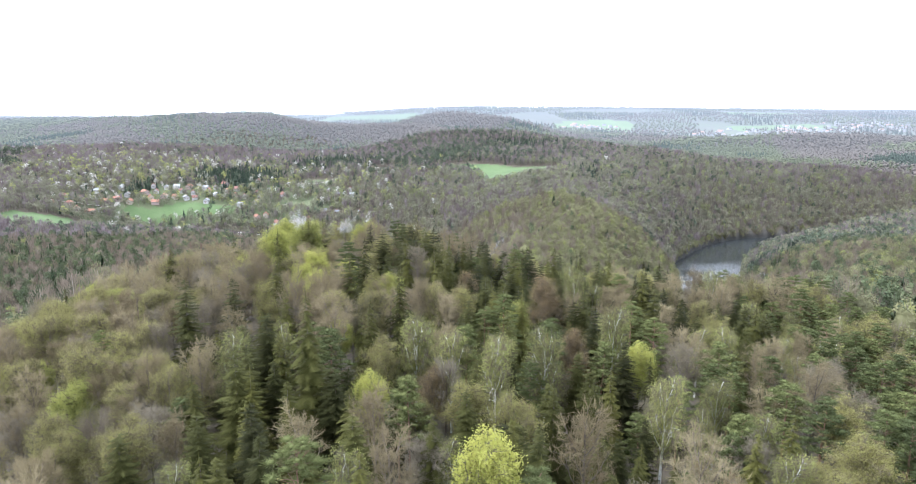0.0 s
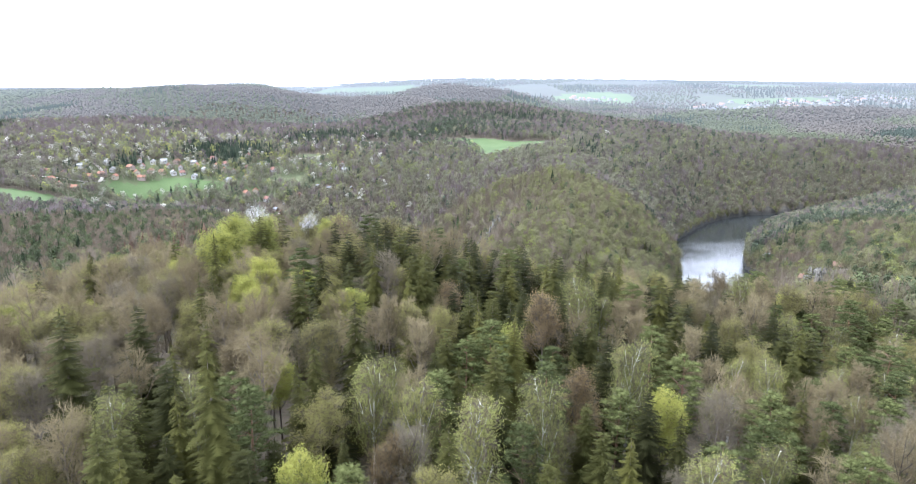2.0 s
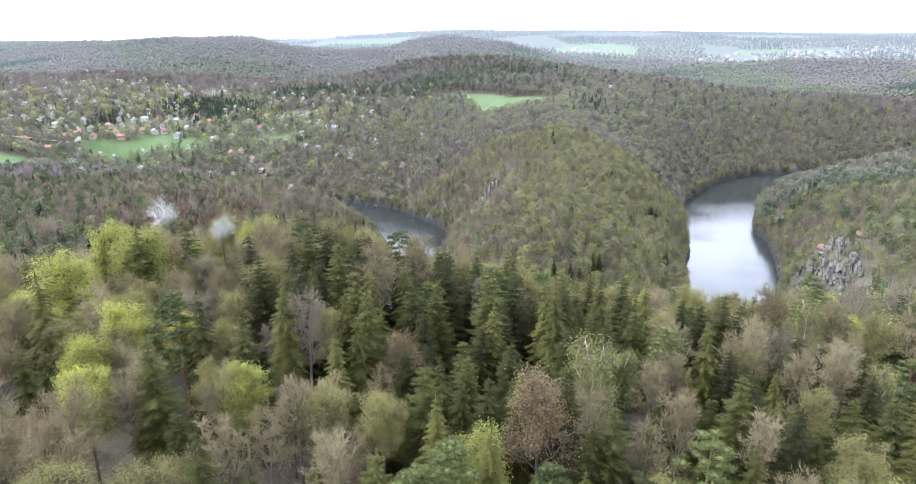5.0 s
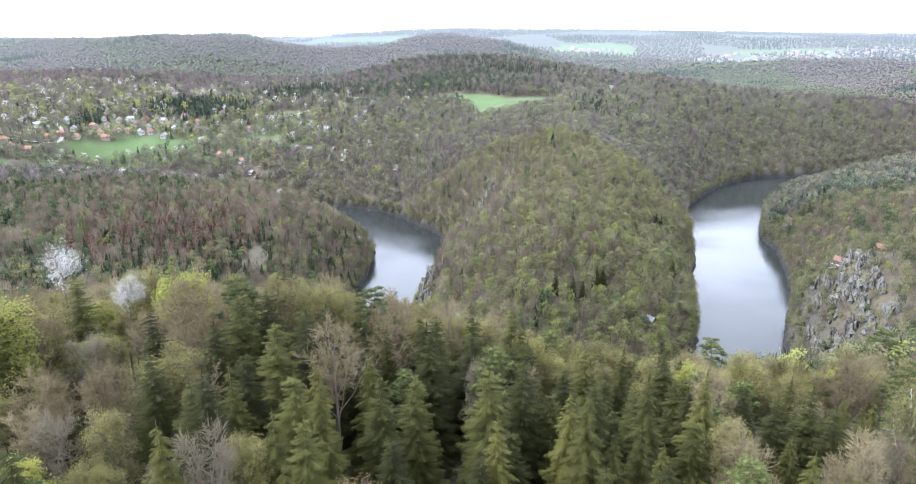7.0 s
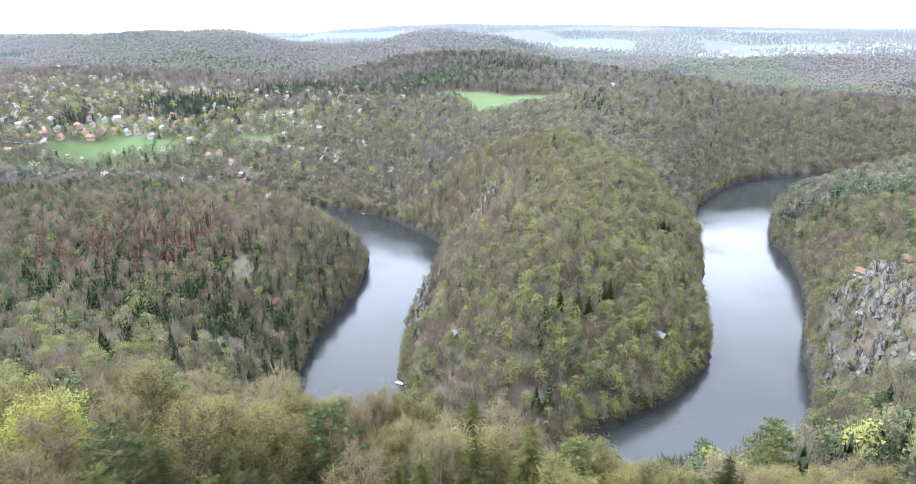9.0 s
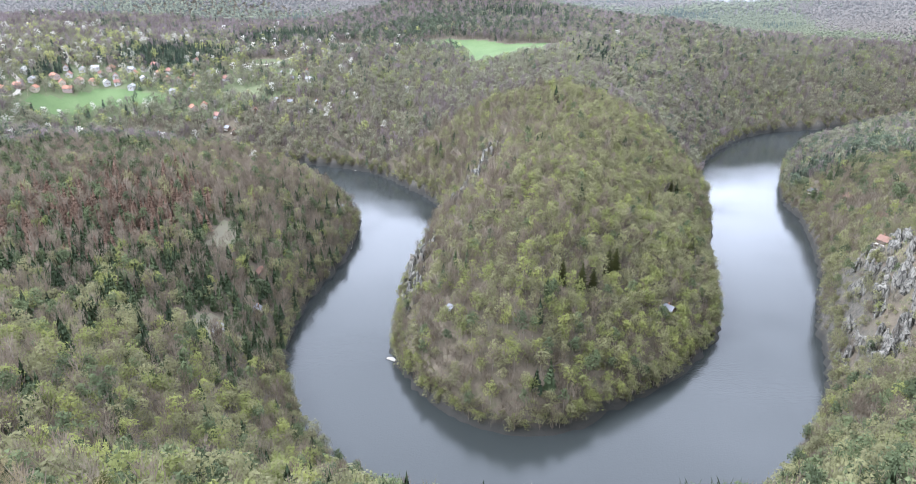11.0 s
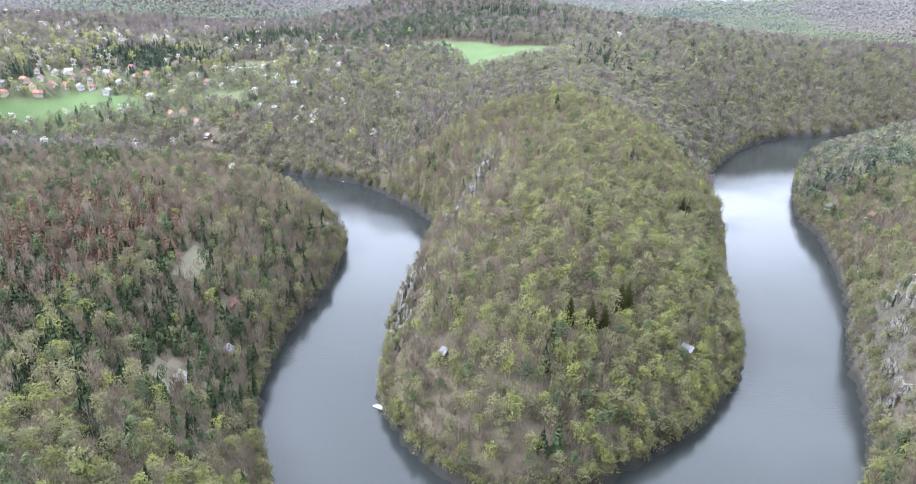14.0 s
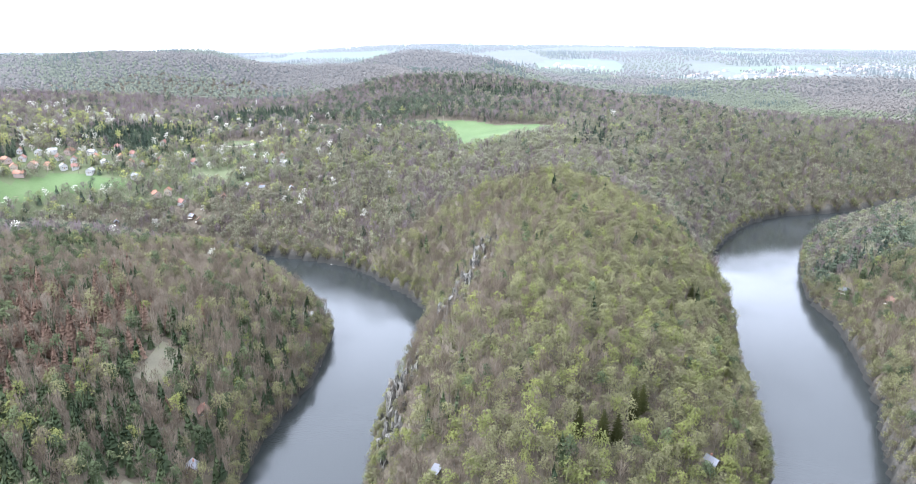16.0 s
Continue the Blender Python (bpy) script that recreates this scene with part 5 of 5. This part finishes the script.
for x, y, k, turn in VILLAGE + HAMLET + MORE + CHALETS:
    z = float(ground(np.array([x, x - 3, x + 3]), np.array([y, y - 4, y + 4])).mean()) + 0.6
    m = pose(x, y, z, 0, 0, turn)
    if k in first:
        copy_thing(first[k], m)
    else:
        first[k] = MODELS[k]()
        first[k].matrix_basis = m


# ---- road through the village ----
def track(name, label, pts, width):
    c = smooth_line(pts, 8)
    d = np.gradient(c, axis=0)
    d /= np.linalg.norm(d, axis=1)[:, None]
    nrm = np.stack([-d[:, 1], d[:, 0]], 1) * width / 2
    v = []
    for p in (c + nrm, c - nrm):
        v.append(np.c_[p, np.maximum(ground(p[:, 0], p[:, 1]), ground(c[:, 0], c[:, 1])) + 0.35])
    n = len(c)
    f = [(i, i + 1, n + i + 1, n + i) for i in range(n - 1)]
    tagged(new(name, mesh_of(name, np.vstack(v), f, [GRAVEL])), label, "road", kind="structure")


track("road", "pale gravel village road between houses and meadow", [(-620, 905), (-580, 935), (-556, 965), (-550, 990), (-562, 1020), (-590, 1045)], 5)
track("road", "pale gravel track across the orchard slope", [(-300, 1128), (-270, 1122), (-248, 1140), (-225, 1165)], 3)


# ---- jetties and boats ----
def jetty(x, y, turn, length):
    base = new("jetty")
    base.matrix_basis = pose(x, y, 0, 0, 0, turn)
    tagged(base, "small pale wooden jetty floating at the river bank", "jetty", "jetties on the river")
    n = int(length / 0.5)
    bm = bmesh.new()
    box(bm, -1.1, 1.1, -0.22, 0.22, 0.35, 0.42)
    me = bpy.data.meshes.new("plank")
    bm.to_mesh(me)
    bm.free()
    me.materials.append(PLANKS)
    for i in range(n):
        p = new("plank", me)
        p.parent, p.location = base, (0, 0.5 * i, 0)
    for sx in (-0.95, 0.95):
        box_part("beam", base, BOARDS, sx - 0.08, sx + 0.08, -0.25, length - 0.25, 0.2, 0.345)
        for sy in (0.1, length - 0.7):
            box_part("post", base, BOARDS, sx - 0.09, sx + 0.09, sy - 0.09, sy + 0.09, -4, 1.0)
    return base


def rowing_boat(x, y, turn):
    base = new("rowing_boat")
    base.matrix_basis = pose(x, y, 0, 0, 0, turn)
    tagged(base, "small white rowing boat moored at the river bank", "boat")
    bm = bmesh.new()
    rings = []
    for t, wd in ((-2.0, 0.55), (-1.0, 0.75), (0.3, 0.78), (1.4, 0.5), (2.1, 0.05)):
        rings.append([bm.verts.new(p) for p in ((-wd, t, 0.55), (-wd * 0.7, t, -0.1), (wd * 0.7, t, -0.1), (wd, t, 0.55), (wd * 0.86, t, 0.5), (wd * 0.55, t, 0.05), (-wd * 0.55, t, 0.05), (-wd * 0.86, t, 0.5))])
    for a, b in zip(rings, rings[1:]):
        for i in range(8):
            bm.faces.new((a[i], a[(i + 1) % 8], b[(i + 1) % 8], b[i]))
    bm.faces.new(rings[0][::-1])
    part("hull", bm, PLASTER[0], base)
    for y in (-1.0, 0.4):
        box_part("bench", base, PLANKS, -0.6, 0.6, y - 0.14, y + 0.14, 0.32, 0.37)


jetty(-31, 503, 62, 7)
jetty(-113, 897, 160, 6)
jetty(-100, 630, -80, 5)
jetty(-88, 676, -80, 4)
for x, y, turn in ((-34, 506, 60), (-109, 893, 120), (-85, 672, 10), (-97, 622, 15), (-232, 943, 80), (190, 592, 20)):
    rowing_boat(x, y, turn)


# ---- rock outcrops ----
def rock_mesh(seed):
    bm = bmesh.new()
    bmesh.ops.create_icosphere(bm, subdivisions=3, radius=1.0)
    for v in bm.verts:
        p = v.co.copy()
        # upright slabs split by deep joints, with broken tops
        a = math.atan2(p.y, p.x) * 2.2
        column = noise.cell(Vector((a + seed * 5.3, p.z * 0.7 + seed, 0.5)))
        joint = noise.cell(Vector((p.x * 2.2 + seed * 3.1, p.y * 2.2, 7.5)))
        wide = max(abs(p.x), abs(p.y), 0.35)
        q = Vector((p.x, p.y, 0)) * (0.72 + 0.28 / wide) * (0.78 + 0.34 * column)
        v.co = q + Vector((0, 0, p.z * (0.85 + 0.5 * joint))) + 0.1 * noise.noise_vector(p * 2.7 + Vector((seed, 0, 0)))
    me = bpy.data.meshes.new("rock_outcrop")
    bm.to_mesh(me)
    bm.free()
    me.materials.append(ROCK)
    return me


ROCKS = [rock_mesh(k) for k in range(6)]
rx, ry, rr = scatter(-120, 330, 300, 860, 5.0, 61)
rc, rd = cliffs(rx, ry), shore(rx, ry)
keep = (rc > 0.45) & (rd > 3) & (rr.uniform(size=len(rx)) < 0.42)
rx, ry, rc = rx[keep], ry[keep], rc[keep]
rz = ground(rx, ry)
for i in range(len(rx)):
    ob = new("rock_outcrop", ROCKS[i % 6])
    s = rr.uniform(3.0, 7.5) * (0.5 + 0.6 * rc[i])
    ob.location = (rx[i], ry[i], rz[i] - 0.25 * s)
    ob.rotation_euler = (rr.uniform(-0.12, 0.2), rr.uniform(-0.2, 0.1), rr.uniform(-0.7, 0.1))
    ob.scale = (s * 0.55, s * 0.8, s * rr.uniform(1.0, 1.8))
    tagged(ob, "grey fissured rock outcrop on the steep river bank", "rock", "rocks of the gorge")


# ---- town in the far basin ----
def far_town(title, label, spots, seed):
    """Small gabled houses far off, joined."""
    r = rng_of(seed)
    V, F, M, n = [], [], [], 0
    for cx, cy, sx, sy, count in spots:
        for _ in range(count):
            x, y = cx + r.normal() * sx, cy + r.normal() * sy
            z = float(ground(np.array([x]), np.array([y]))[0])
            w, l, h, a = r.uniform(5, 9), r.uniform(6, 15), r.uniform(4, 9), r.uniform(0, 3.1)
            c, s = math.cos(a), math.sin(a)
            pts = [(px * w, py * l, pz) for pz in (-3, h) for px, py in ((-1, -1), (1, -1), (1, 1), (-1, 1))] + [(0, -l, h + w * 0.7), (0, l, h + w * 0.7)]
            V += [(x + p * c - q * s, y + p * s + q * c, z + k) for p, q, k in pts]
            tri = [(0, 1, 5), (0, 5, 4), (1, 2, 6), (1, 6, 5), (2, 3, 7), (2, 7, 6), (3, 0, 4), (3, 4, 7), (4, 5, 8), (6, 7, 9), (5, 6, 9), (5, 9, 8), (7, 4, 8), (7, 8, 9)]
            F += [tuple(i + n for i in t) for t in tri]
            M += [0] * 10 + [int(r.integers(1, 3))] * 4
            n += 10
    # walls and roofs too glow with painted haze
    walls = hazed_backdrop("backdrop_walls", [(0.16, 0.16, 0.155), (0.27, 0.265, 0.25)], 20)
    roof_a = hazed_backdrop("backdrop_roofs", [(0.2, 0.12, 0.09), (0.26, 0.17, 0.13)], 20)
    roof_b = hazed_backdrop("backdrop_slates", [(0.11, 0.11, 0.115), (0.17, 0.17, 0.17)], 20)
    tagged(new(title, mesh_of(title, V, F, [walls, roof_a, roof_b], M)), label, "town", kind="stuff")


far_town("backdrop_town", "pale hazy town houses spread over the far river basin",
         [(700, 2700, 90, 40, 22), (900, 2820, 90, 40, 20), (1150, 3050, 130, 60, 20), (1450, 3150, 140, 60, 30), (1750, 3200, 160, 70, 45), (2050, 3250, 160, 70, 30), (560, 3300, 60, 40, 20)], 71)
